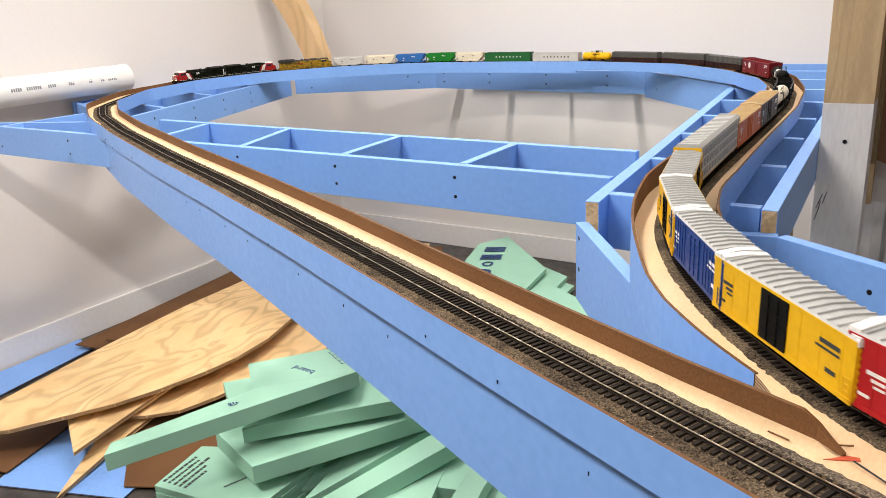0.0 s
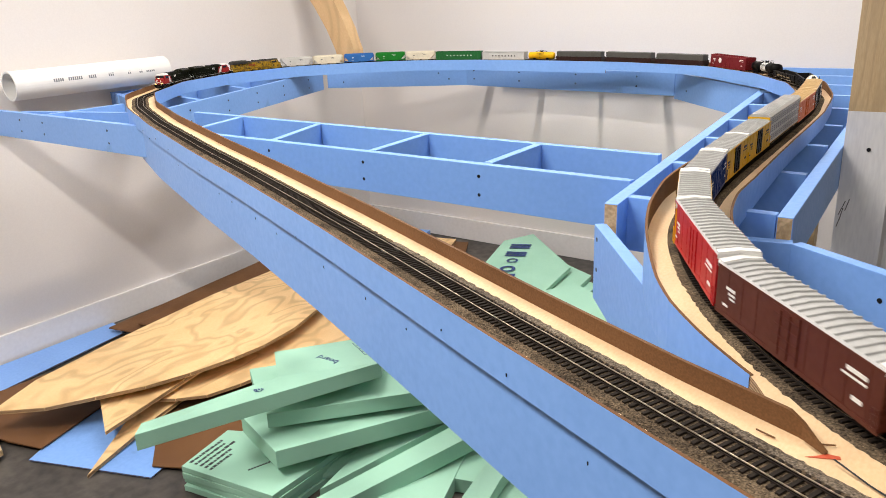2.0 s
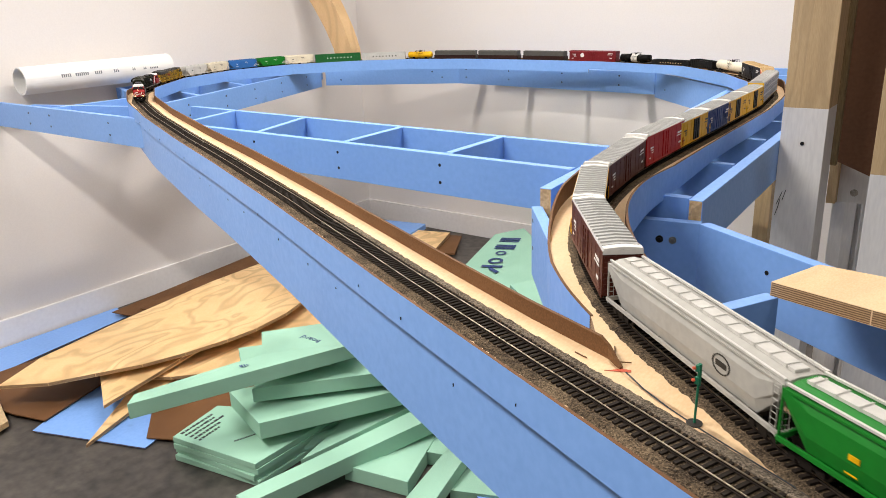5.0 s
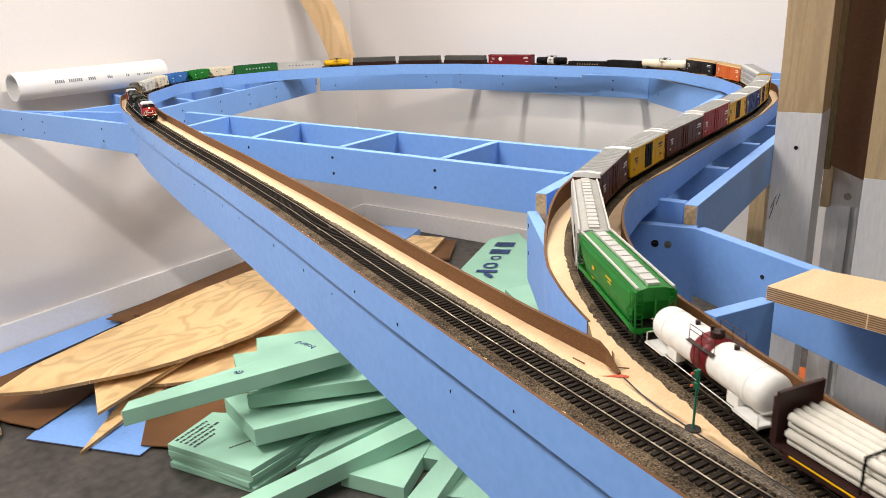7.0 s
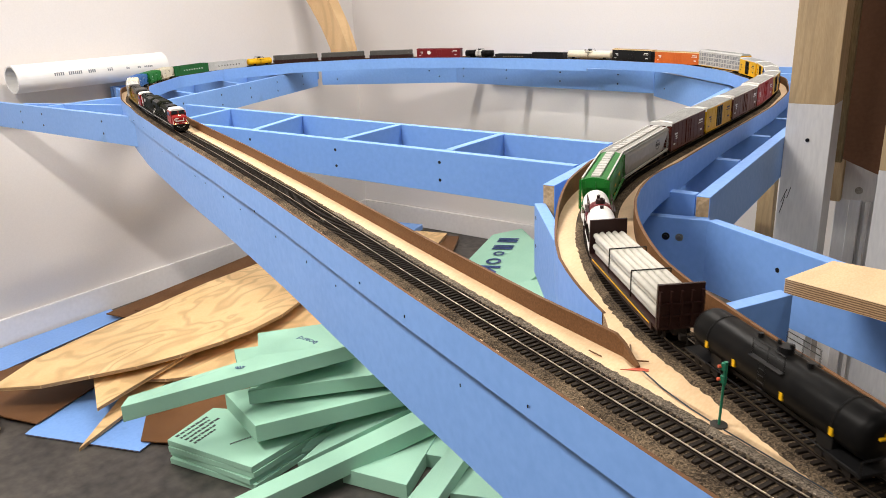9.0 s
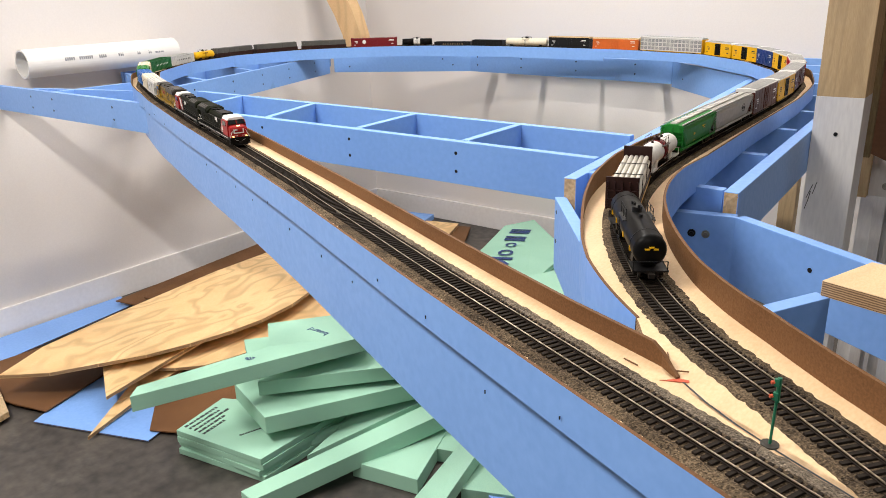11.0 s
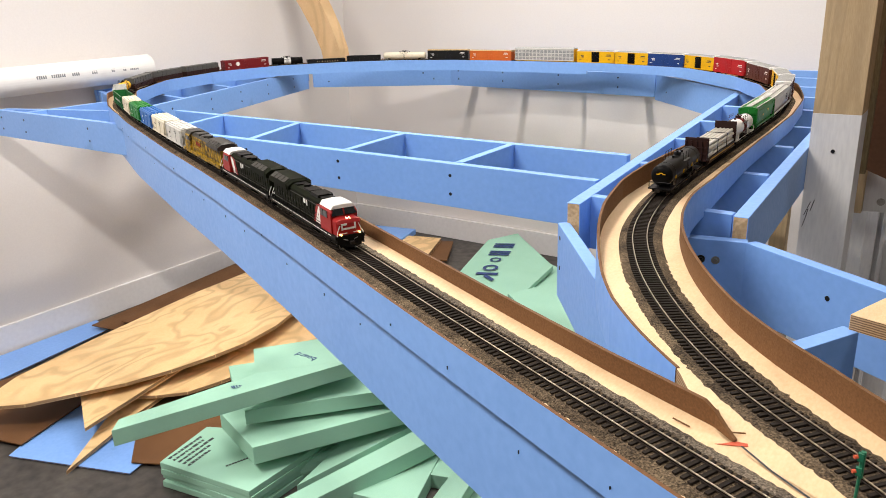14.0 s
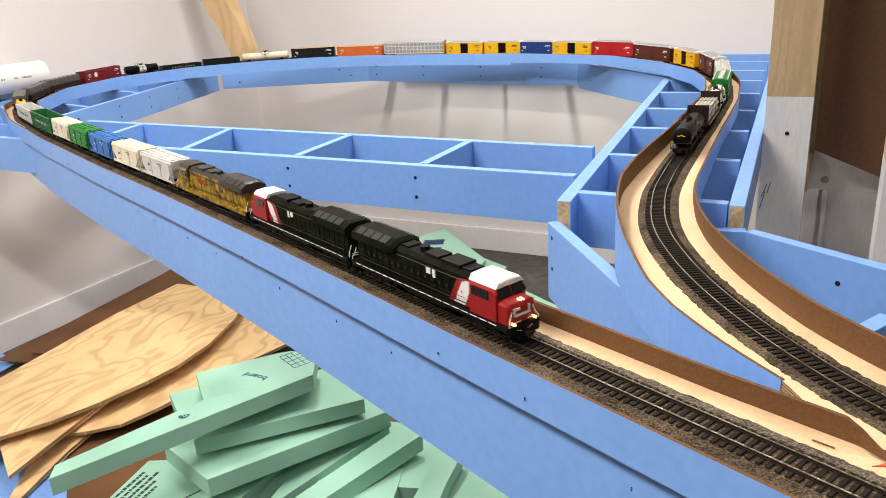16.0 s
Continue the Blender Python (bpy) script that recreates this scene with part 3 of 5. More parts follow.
def boxcar(label, ln, body, roof, door=None, tall=.052, ribs=False, plug=True, white_end=True, text="white"):
    car = thing("boxcar", label, "boxcar", "freight train")
    h = ln / 2 - .006
    z0 = .0105
    bm = bmesh.new()
    box(bm, -h, h, -W2, W2, z0, tall)
    if ribs:
        n = int(ln / .0085)
        for k in range(n + 1):
            x = -h + .002 + (2 * h - .004) * k / n
            if abs(x) > .02:
                for s in (-1, 1):
                    box(bm, x - .0007, x + .0007, s * W2 - .0007, s * W2 + .0007, z0 + .001, tall - .001)
    else:
        for s in (-1, 1):
            for x in np.arange(-h + .012, h - .01, .0215):
                box(bm, x - .0003, x + .0003, s * W2 - .0003, s * W2 + .0003, z0 + .001, tall - .001)
    for s in (-1, 1):
        box(bm, -h, h, s * W2 - .0006, s * W2 + .0006, z0 - .002, z0 + .0016)
        box(bm, -h, h, s * W2 - .0006, s * W2 + .0006, tall - .0022, tall)
        for k in range(7):
            z = z0 + .005 + k * (tall - z0 - .008) / 6.5
            box(bm, s * h - .0008, s * h + .0009, -W2 + .0015, W2 - .0015, z - .0011, z + .0011)
    part("body", bm, PAINT[body], car)
    bm = bmesh.new()
    loft_x(bm, [(-h - .0006, [(-W2 - .0003, tall), (0, tall), (W2 + .0003, tall), (W2 - .001, tall + .0012), (0, tall + .0026), (-W2 + .001, tall + .0012)]), (h + .0006, [(-W2 - .0003, tall), (0, tall), (W2 + .0003, tall), (W2 - .001, tall + .0012), (0, tall + .0026), (-W2 + .001, tall + .0012)])])
    n = int(ln / .0105)
    for k in range(n + 1):
        x = -h + .001 + (2 * h - .002) * k / n
        for s in (-1, 1):
            put(bm, [(x - .0009, 0, tall + .0024), (x + .0009, 0, tall + .0024), (x + .0009, s * (W2 - .001), tall + .001), (x - .0009, s * (W2 - .001), tall + .001),
                     (x - .0005, 0, tall + .0042), (x + .0005, 0, tall + .0042), (x + .0005, s * (W2 - .001), tall + .0027), (x - .0005, s * (W2 - .001), tall + .0027)],
                [(4, 5, 6, 7), (0, 3, 7, 4), (1, 5, 6, 2), (2, 6, 7, 3), (0, 4, 5, 1)])
    part("roof", bm, PAINT[roof], car)
    if white_end:
        for s in (-1, 1):
            bm = bmesh.new()
            box(bm, s * h - .0012, s * h + .0012, -W2, W2, tall - .003, tall + .0016)
            x0, x1 = sorted((s * (h - .0075), s * (h + .001)))
            for q in (-1, 1):
                put(bm, [(x0, 0, tall + .002), (x1, 0, tall + .002), (x1, q * (W2 - .0006), tall + .0008), (x0, q * (W2 - .0006), tall + .0008), (x0, 0, tall + .0046), (x1, 0, tall + .0046), (x1, q * (W2 - .0006), tall + .0029), (x0, q * (W2 - .0006), tall + .0029)],
                    [(4, 5, 6, 7), (0, 4, 7, 3), (1, 2, 6, 5), (2, 3, 7, 6)])
            part("end_cap", bm, PAINT["white" if roof == "roof_grey" else roof], car)
    for s in (-1, 1):
        bm = bmesh.new()
        w = .0165 if plug else .012
        y0, y1 = sorted((s * W2, s * (W2 + .0011)))
        box(bm, -w, w, y0, y1, z0 + .001, tall - .0024)
        for z in (.2, .4, .6, .8):
            zz = z0 + (tall - z0) * z
            box(bm, -w + .001, w - .001, min(s * W2, s * (W2 + .0016)), max(s * W2, s * (W2 + .0016)), zz - .0005, zz + .0005)
        for x in (-w * .35, w * .35):
            box(bm, x - .0004, x + .0004, min(s * W2, s * (W2 + .002)), max(s * W2, s * (W2 + .002)), z0 + .002, tall - .004)
        part("door", bm, PAINT[body] if door is None else BLACK, car, "black sliding door" if door else "")
    marks(car, [(h - .030, h - .016, .034, .0365), (h - .030, h - .020, .030, .032), (h - .030, h - .022, .0265, .028), (-h + .014, -h + .034, .038, .041), (-h + .014, -h + .038, .034, .0355), (-h + .016, -h + .026, .020, .023), (h - .02, h - .012, .018, .02)], INKBLACK if text == "dark" else PAINT["white"])
    for sx in (-1, 1):
        ladder(car, sx * (h - .004), sx * -(W2 + .0012), z0, z0 + .016, PAINT[body])
    bm = bmesh.new()
    box(bm, -h, h, -.005, .005, .0075, z0)
    box(bm, -h + .001, h - .001, -W2 + .002, W2 - .002, z0 - .001, z0 + .0005)
    part("underframe", bm, TRUCK, car)
    trucks(car, h - .024)
    coupler(car, h)
    return car


def hopper(label, ln, body, roof=None, tall=.050, ribs=6, bays=2, curved=False, mark=None):
    car = thing("covered_hopper", label, "hopper car", "freight train")
    h = ln / 2 - .006
    w = W2 - .0006

    def sec(zb, zt):
        if curved:
            return [(-w * .86, zb), (w * .86, zb), (w, zb + (zt - zb) * .3), (w, zb + (zt - zb) * .72), (w * .8, zt - .002), (w * .4, zt), (-w * .4, zt), (-w * .8, zt - .002), (-w, zb + (zt - zb) * .72), (-w, zb + (zt - zb) * .3)]
        return [(-w, zb), (w, zb), (w, zt - .003), (w * .82, zt), (-w * .82, zt), (-w, zt - .003)]

    bm = bmesh.new()
    slope = .020 if ln < .18 else .024
    loft_x(bm, [(-h + .001, sec(tall - .012, tall)), (-h + slope, sec(.016, tall)), (h - slope, sec(.016, tall)), (h - .001, sec(tall - .012, tall))])
    if not curved:
        for k in range(ribs + 1):
            x = (-h + .006) + (2 * h - .012) * k / ribs
            for s in (-1, 1):
                zlow = .016 if abs(x) < h - slope else tall - .02
                box(bm, x - .0006, x + .0006, min(s * w, s * (w + .0011)), max(s * w, s * (w + .0011)), zlow, tall - .0035)
    for s in (-1, 1):
        box(bm, -h, h, s * w - .0012, s * w + .0008, .0135, .0165)
        box(bm, -h, h, s * (w - .001) - .0008, s * (w - .001) + .0008, tall - .0045, tall - .003)
        box(bm, s * h - .0010, s * h + .0010, -w, w, .0130, .0165)
        for y in (-w + .001, w - .001, 0):
            box(bm, s * h - .0008, s * h + .0004, y - .0007, y + .0007, .014, tall - .004)
    part("body", bm, PAINT[body], car, smooth=False)
    bm = bmesh.new()
    if curved:
        # one long trough hatch, clipped down at intervals
        box(bm, -h + .006, h - .006, -.0052, .0052, tall - .001, tall + .0022)
        for x in np.arange(-h + .014, h - .01, .0155):
            box(bm, x - .0006, x + .0006, -.0058, .0058, tall, tall + .0030)
    for s in () if curved else (-1, 1):
        box(bm, -h + .008, h - .008, s * .0085 - .0028, s * .0085 + .0028, tall - .001, tall + .0016)
        for x in np.arange(-h + .02, h - .015, .024):
            box(bm, x - .0008, x + .0008, s * .0085 - .0036, s * .0085 + .0036, tall, tall + .0024)
    if not curved:
        box(bm, -h + .002, h - .002, -.0022, .0022, tall + .0004, tall + .0012)
    for s in (-1, 1):
        box(bm, -h + .001, h - .001, s * (w * .86) - .001, s * (w * .86) + .001, tall - .001, tall + .0006)
    part("roof_hatch", bm, PAINT[roof or body], car)
    for k in range(bays):
        x = (k - (bays - 1) / 2) * (2 * h - 2 * slope - .014) / bays * 1.02
        bm = bmesh.new()
        q = (2 * h - 2 * slope) / bays * .42
        vs = [(x - q, -w * .9, .016), (x + q, -w * .9, .016), (x + q, w * .9, .016), (x - q, w * .9, .016), (x - q * .35, -.008, .006), (x + q * .35, -.008, .006), (x + q * .35, .008, .006), (x - q * .35, .008, .006)]
        put(bm, vs, [(0, 1, 5, 4), (1, 2, 6, 5), (2, 3, 7, 6), (3, 0, 4, 7), (4, 5, 6, 7)])
        part("bay", bm, PAINT[body], car)
    if mark:
        marks(car, mark[0], mark[1], w + (.0002 if not curved else .0004))
    for sx in (-1, 1):
        for y in (-w + .004, w - .004):
            ladder(car, sx * (h + .0008), y, .010, tall - .002, PAINT[body], face="end")
        ladder(car, sx * (h - .004), -sx * (w + .0012), .013, tall - .003, PAINT[body])
    bm = bmesh.new()
    box(bm, -h, h, -.004, .004, .0075, .0135)
    part("underframe", bm, TRUCK, car)
    trucks(car, h - .019)
    coupler(car, h)
    return car


def tank(label, ln, shell, band=None, r=.0172, platform="black", ends=None):
    car = thing("tank_car", label, "tank car", "freight train")
    h = ln / 2 - .008
    cz = .0125 + r
    prof = [(-h, .25 * r), (-h + .0006, .6 * r), (-h + .0025, .86 * r), (-h + .0055, .97 * r), (-h + .008, r), (h - .008, r), (h - .0055, .97 * r), (h - .0025, .86 * r), (h - .0006, .6 * r), (h, .25 * r)]
    bm = bmesh.new()
    lathe_x(bm, prof, 28, 0, cz)
    part("tank", bm, shell, car, smooth=True)
    for x in ((-.33 * ln, .33 * ln) if not ends else (-.275 * ln, .275 * ln)):
        bm = bmesh.new()
        q = .0007 if not ends else .175 * ln
        lathe_x(bm, [(x - q, r + .0003), (x + q, r + .0003)], 28, 0, cz)
        part("tank_strap", bm, ends or shell, car, smooth=True)
    if band:
        bm = bmesh.new()
        lathe_x(bm, [(-.0095, r + .0004), (.0095, r + .0004)], 28, 0, cz)
        part("stripe", bm, band, car, smooth=True)
    top = cz + r
    mt = PAINT[platform] if platform in PAINT else BLACK
    bm = bmesh.new()
    rod(bm, (0, 0, top - .003), (0, 0, top + .0045), .0052, 14)
    rod(bm, (.004, .002, top + .003), (.004, .002, top + .0075), .0014, 8)
    rod(bm, (-.004, -.001, top + .003), (-.004, -.001, top + .007), .0016, 8)
    for x in (-.022, .024):
        rod(bm, (x, 0, top - .002), (x, 0, top + .003), .002, 8)
    part("dome", bm, mt, car)
    bm = bmesh.new()
    for y in (-.013, .013):
        for x in (-.015, 0, .015):
            rod(bm, (x, y, top - .006), (x, y, top + .006), .0004, 4)
        for z in (top + .002, top + .006):
            rod(bm, (-.015, y, z), (.015, y, z), .0004, 4)
        box(bm, -.015, .015, y - .003, y + .003, top - .0062, top - .0056)
    part("platform", bm, mt, car)
    for s in (-1, 1):
        ladder(car, 0, s * (r + .0014), .010, top - .006, mt, .006)
        bm = bmesh.new()
        box(bm, s * (h - .03) - .006, s * (h - .03) + .006, -.012, .012, .009, .018)
        box(bm, min(s * (h - .024), s * (h + .002)), max(s * (h - .024), s * (h + .002)), -.0165, .0165, .0095, .0112)
        for y in (-.0155, .0155):
            rod(bm, (s * (h + .001), y, .0105), (s * (h + .001), y, .0195), .0005, 5)
        rod(bm, (s * (h + .001), -.0155, .0195), (s * (h + .001), .0155, .0195), .0005, 5)
        for y in (-.0158, .0158):
            rod(bm, (-h, y, .011), (h, y, .011), .0005, 5)
        part("end_platform", bm, shell if band else mt if not ends else BLACK, car)
    if shell is BLACK:
        bm = bmesh.new()
        for x in (-.33 * ln, .33 * ln, -.1 * ln, .16 * ln):
            for sgn in (-1, 1):
                y = sgn * (r * .93)
                box(bm, x - .0012, x + .0012, min(y, y + sgn * .0016), max(y, y + sgn * .0016), cz - .006, cz - .001)
        for y in (-.004, .0, .004):
            box(bm, -h - .0012, -h + .001, y - .0025, y + .0018, cz + .004 - .002 * abs(y) * 200, cz + .0052 - .002 * abs(y) * 200)
        part("lettering", bm, PAINT["yellow"], car)
    bm = bmesh.new()
    box(bm, -h - .002, h + .002, -.004, .004, .0078, .0105)
    part("underframe", bm, TRUCK, car)
    trucks(car, h - .021)
    coupler(car, h + .002)
    return car


def gondola(label, ln, body, tall, load=None, lid=None, text=None):
    car = thing("gondola", label, "gondola car", "freight train")
    h = ln / 2 - .006
    w = W2 - .0004
    z0 = .0105
    bm = bmesh.new()
    for s in (-1, 1):
        box(bm, -h, h, min(s * w, s * (w - .0012)), max(s * w, s * (w - .0012)), z0, tall)
        box(bm, min(s * h, s * (h - .0012)), max(s * h, s * (h - .0012)), -w, w, z0, tall)
        n = int(ln / .014)
        for k in range(n + 1):
            x = -h + .002 + (2 * h - .004) * k / n
            box(bm, x - .0009, x + .0009, min(s * w, s * (w + .0010)), max(s * w, s * (w + .0010)), z0, tall - .001)
        box(bm, -h, h, min(s * (w - .0016), s * (w + .0012)), max(s * (w - .0016), s * (w + .0012)), tall - .0018, tall)
    box(bm, -h, h, -w, w, z0 - .001, z0 + .0012)
    part("body", bm, PAINT[body] if body in PAINT else BLACK, car)
    if lid:
        bm = bmesh.new()
        loft_x(bm, [(-h + .003, [(-w + .001, tall - .002), (w - .001, tall - .002), (w - .001, lid), (0, lid + .002), (-w + .001, lid)]), (h - .003, [(-w + .001, tall - .002), (w - .001, tall - .002), (w - .001, lid), (0, lid + .002), (-w + .001, lid)])])
        for x in np.arange(-h + .02, h - .01, .028):
            box(bm, x - .0006, x + .0006, -w, w, tall, lid + .0006)
        part("cover", bm, PAINT["coil_grey"], car, "dull grey cover")
    if text:
        marks(car, [(-h * .6 + k * h * 1.2 / text[0], -h * .6 + k * h * 1.2 / text[0] + text[1], tall * .56, tall * .56 + text[1]) for k in range(text[0])], PAINT[text[2]], w + .0011)
    bm = bmesh.new()
    box(bm, -h, h, -.004, .004, .0075, z0)
    part("underframe", bm, TRUCK, car)
    trucks(car, h - .022)
    coupler(car, h)
    return car


def autorack(label, ln):
    car = thing("autorack", label, "autorack car", "freight train")
    h, w, tall = ln / 2 - .007, W2, .0615
    bm = bmesh.new()
    for s in (-1, 1):
        box(bm, -h, h, s * (w - .0012) - .0004, s * (w - .0012) + .0004, .014, tall - .004)
        for x in np.linspace(-h, h, 17):
            box(bm, x - .0009, x + .0009, min(s * (w - .002), s * w), max(s * (w - .002), s * w), .012, tall - .003)
        for z in (.0135, .027, .041, .0545):
            box(bm, -h, h, min(s * (w - .002), s * (w - .0002)), max(s * (w - .002), s * (w - .0002)), z - .0011, z + .0011)
    part("body", bm, PAINT["light_grey"], car, "pale grey side frames")
    for s in (-1, 1):
        bm = bmesh.new()
        xs = np.linspace(-h, h, 17)
        for a, b in zip(xs, xs[1:]):
            for z in (.0155, .029, .043):
                for q in range(3):
                    zz = z + .0010 + q * .0036
                    box(bm, a + .002, b - .002, min(s * (w - .0014), s * (w - .0005)), max(s * (w - .0014), s * (w - .0005)), zz, zz + .0025)
        part("screen", bm, PAINT["bluegrey"], car, "slotted grey side screens")
        bm = bmesh.new()
        box(bm, s * h - .001, s * h + .001, -w, w, .012, tall - .003)
        for y in (-.012, -.004, .004, .012):
            box(bm, s * h - .0016, s * h + .0016, y - .0006, y + .0006, .013, tall - .004)
        part("end_door", bm, PAINT["yellow"], car, "yellow end doors")
    bm = bmesh.new()
    sec = [(-w, tall - .0045), (w, tall - .0045), (w, tall - .003), (w * .72, tall + .0012), (-w * .72, tall + .0012), (-w, tall - .003)]
    loft_x(bm, [(-h - .0006, sec), (h + .0006, sec)])
    for x in np.arange(-h, h, .0125):
        box(bm, x, x + .001, -w * .72, w * .72, tall + .0008, tall + .002)
    part("roof", bm, PAINT["roof_grey"], car)
    bm = bmesh.new()
    box(bm, -h, h, -w + .001, w - .001, .0105, .0135)
    box(bm, -h, h, -.005, .005, .0075, .0105)
    part("underframe", bm, PAINT["yellow"], car)
    trucks(car, h - .036)
    coupler(car, h)
    return car


def bulkhead_flat(label, ln):
    car = thing("bulkhead_flatcar", label, "flatcar", "freight train")
    h, w = ln / 2 - .006, W2
    bm = bmesh.new()
    box(bm, -h, h, -w, w, .0125, .0152)
    for s in (-1, 1):
        box(bm, -h + .01, h - .01, s * w - .001, s * w + .001, .0090, .0150)
    part("deck", bm, PAINT["dark_brown"], car, bevel=.0003)
    for s in (-1, 1):
        bm = bmesh.new()
        x0, x1 = sorted((s * (h - .001), s * (h - .0035)))
        box(bm, x0, x1, -w - .0004, w + .0004, .015, .050)
        for y in (-.017, -.0085, 0, .0085, .017):
            box(bm, min(s * (h - .001), s * (h + .0018)), max(s * (h - .001), s * (h + .0018)), y - .0009, y + .0009, .015, .045)
        for z in (.024, .034):
            box(bm, min(s * (h - .001), s * (h + .0014)), max(s * (h - .001), s * (h + .0014)), -w, w, z - .0008, z + .0008)
        part("bulkhead", bm, PAINT["dark_brown"], car, "dark brown end bulkhead")
    bm = bmesh.new()
    for s in (-1, 1):
        box(bm, -h + .015, h - .015, min(s * w, s * (w + .0013)), max(s * w, s * (w + .0013)), .0125, .0137)
    part("stripe", bm, PAINT["yellow"], car, "thin yellow side stripe")
    r = .0030
    rng = random.Random(5)
    for row in range(4):
        for k in range(5):
            y = (k - 2) * .0066 + (.0012 if row % 2 else -.0012)
            z = .0156 + r + row * 1.9 * r
            e = rng.uniform(0, .0035)
            bm = bmesh.new()
            rod(bm, (-h + .006 + e, y, z), (h - .006 - e, y, z), r, 9)
            part("pipe", bm, PAINT["pipe_white"], car, smooth=True)
    top = .0156 + 7.7 * r
    for x in (-.14 * ln, .16 * ln):
        bm = bmesh.new()
        for y0, y1, z0, z1 in ((-.0176, .0176, top, top + .0007), (-.0178, -.0171, .015, top + .0004), (.0171, .0178, .015, top + .0004)):
            box(bm, x - .0007, x + .0007, y0, y1, z0, z1)
        part("strap", bm, BLACK, car)
    bm = bmesh.new()
    box(bm, -h, h, -.005, .005, .0075, .0125)
    part("underframe", bm, TRUCK, car)
    trucks(car, h - .024)
    coupler(car, h)
    return car


def locomotive(label, ln, hood, cab, top, stripe, roof, flip=False):
    car = thing("diesel_locomotive", label, "locomotive", "freight train")
    root = thing("loco_shell", "", "")
    root.parent = car
    if flip:
        root.matrix_basis = pose(0, 0, 0, 0, 0, 180)
    h = ln / 2 - .006
    w = .0182
    bm = bmesh.new()
    box(bm, -h, h, -w, w, .0135, .0165)
    for s in (-1, 1):
        box(bm, -h, h, s * w - .0004, s * w + .0006, .0115, .0165)
    part("walkway", bm, PAINT[stripe] if stripe == "up_yellow" else BLACK, root, bevel=.0003)
    bm = bmesh.new()
    hw = .0128
    sec = lambda zt: [(-hw, .0165), (hw, .0165), (hw, zt - .004), (hw * .72, zt), (-hw * .72, zt), (-hw, zt - .004)]
    loft_x(bm, [(-h + .006, sec(.048)), (.072, sec(.048))])
    rng = random.Random(11)
    for x in np.arange(-h + .012, .068, .0105):
        for s in (-1, 1):
            box(bm, x, x + .0088, min(s * hw, s * (hw + .0006)), max(s * hw, s * (hw + .0006)), .018, .018 + rng.choice((.017, .020, .022)))
    for f in bm.faces:
        if f.calc_center_median().z > .0455:
            f.material_index = 1
    part("hood", bm, [PAINT[hood], PAINT[hood] if hood == "camo" else PAINT["loco_grey"]], root)
    # pipe runs, grab irons and door latches along the hood
    for s in (-1, 1):
        for z, x0, x1 in ((.0405, -.040, .060), (.0205, -h + .012, .062)):
            bm = bmesh.new()
            rod(bm, (x0, s * (hw + .0010), z), (x1, s * (hw + .0010), z), .0005, 5)
            part("pipe_run", bm, PAINT["loco_grey"], root)
    for x in np.arange(-h + .016, .066, .0105):
        bm = bmesh.new()
        box(bm, x, x + .0012, -hw - .0012, -hw - .0004, .028, .031)
        part("latch", bm, PAINT["loco_grey"], root)
    # radiator with its flared wings
    bm = bmesh.new()
    rs = [(-w, .041), (w, .041), (w, .0485), (.0095, .0535), (-.0095, .0535), (-w, .0485)]
    loft_x(bm, [(-h + .003, [(y * .97, z - (.002 if z > .045 else 0)) for y, z in rs]), (-h + .008, rs), (-.046, rs), (-.042, [(y * .9, z - (.003 if z > .045 else 0)) for y, z in rs])])
    for x in np.arange(-h + .012, -.05, .014):
        for s in (-1, 1):
            put(bm, [(x, s * .0100, .0536), (x + .012, s * .0100, .0536), (x + .012, s * .0176, .0492), (x, s * .0176, .0492), (x, s * .0100, .0542), (x + .012, s * .0100, .0542), (x + .012, s * .0176, .0498), (x, s * .0176, .0498)], [(4, 5, 6, 7), (0, 4, 7, 3), (1, 2, 6, 5), (2, 3, 7, 6)], 1)
    part("radiator", bm, [PAINT[hood] if hood == "camo" else PAINT["loco_grey"], PAINT["loco_grey"]], root)
    bm = bmesh.new()
    rod(bm, (-.012, 0, .047), (-.012, 0, .0525), .005, 14)
    box(bm, -.003, .018, -.0085, .0085, .047, .0508)
    box(bm, .024, .050, -.010, .010, .047, .0515)
    for x in (-.034, .056):
        box(bm, x - .006, x + .006, -.008, .008, .047, .0497)
    part("roof_gear", bm, PAINT["loco_grey"] if hood != "camo" else BLACK, root, bevel=.0005)
    # cab
    bm = bmesh.new()
    cs = [(-w + .001, .0165), (w - .001, .0165), (w - .001, .043), (w * .7, .0495), (-w * .7, .0495), (-w + .001, .043)]
    loft_x(bm, [(.070, cs), (h - .0185, cs), (h - .0145, [(y, z if z < .03 else .0405 + (z - .043) * .2) for y, z in cs])])
    part("cab", bm, PAINT[cab], root, bevel=.0005)
    bm = bmesh.new()
    rs2 = [(-w + .0022, .0456), (w - .0022, .0456), (w * .68, .0503), (0, .0512), (-w * .68, .0503)]
    loft_x(bm, [(.0685, rs2), (h - .0165, rs2), (h - .0155, [(y, .0456 + (z - .0456) * .8) for y, z in rs2])])
    part("cab_roof", bm, PAINT[roof], root)
    # nose
    bm = bmesh.new()
    ns = [(-.0155, .0165), (.0155, .0165), (.0155, .0330), (.011, .0385), (-.011, .0385), (-.0155, .0330)]
    loft_x(bm, [(h - .020, ns), (h - .0035, [(y, min(z, .0345)) for y, z in ns]), (h - .0015, [(y * .9, min(z, .0305)) for y, z in ns])])
    part("nose", bm, PAINT[cab], root, bevel=.0004)
    # windows
    bm = bmesh.new()
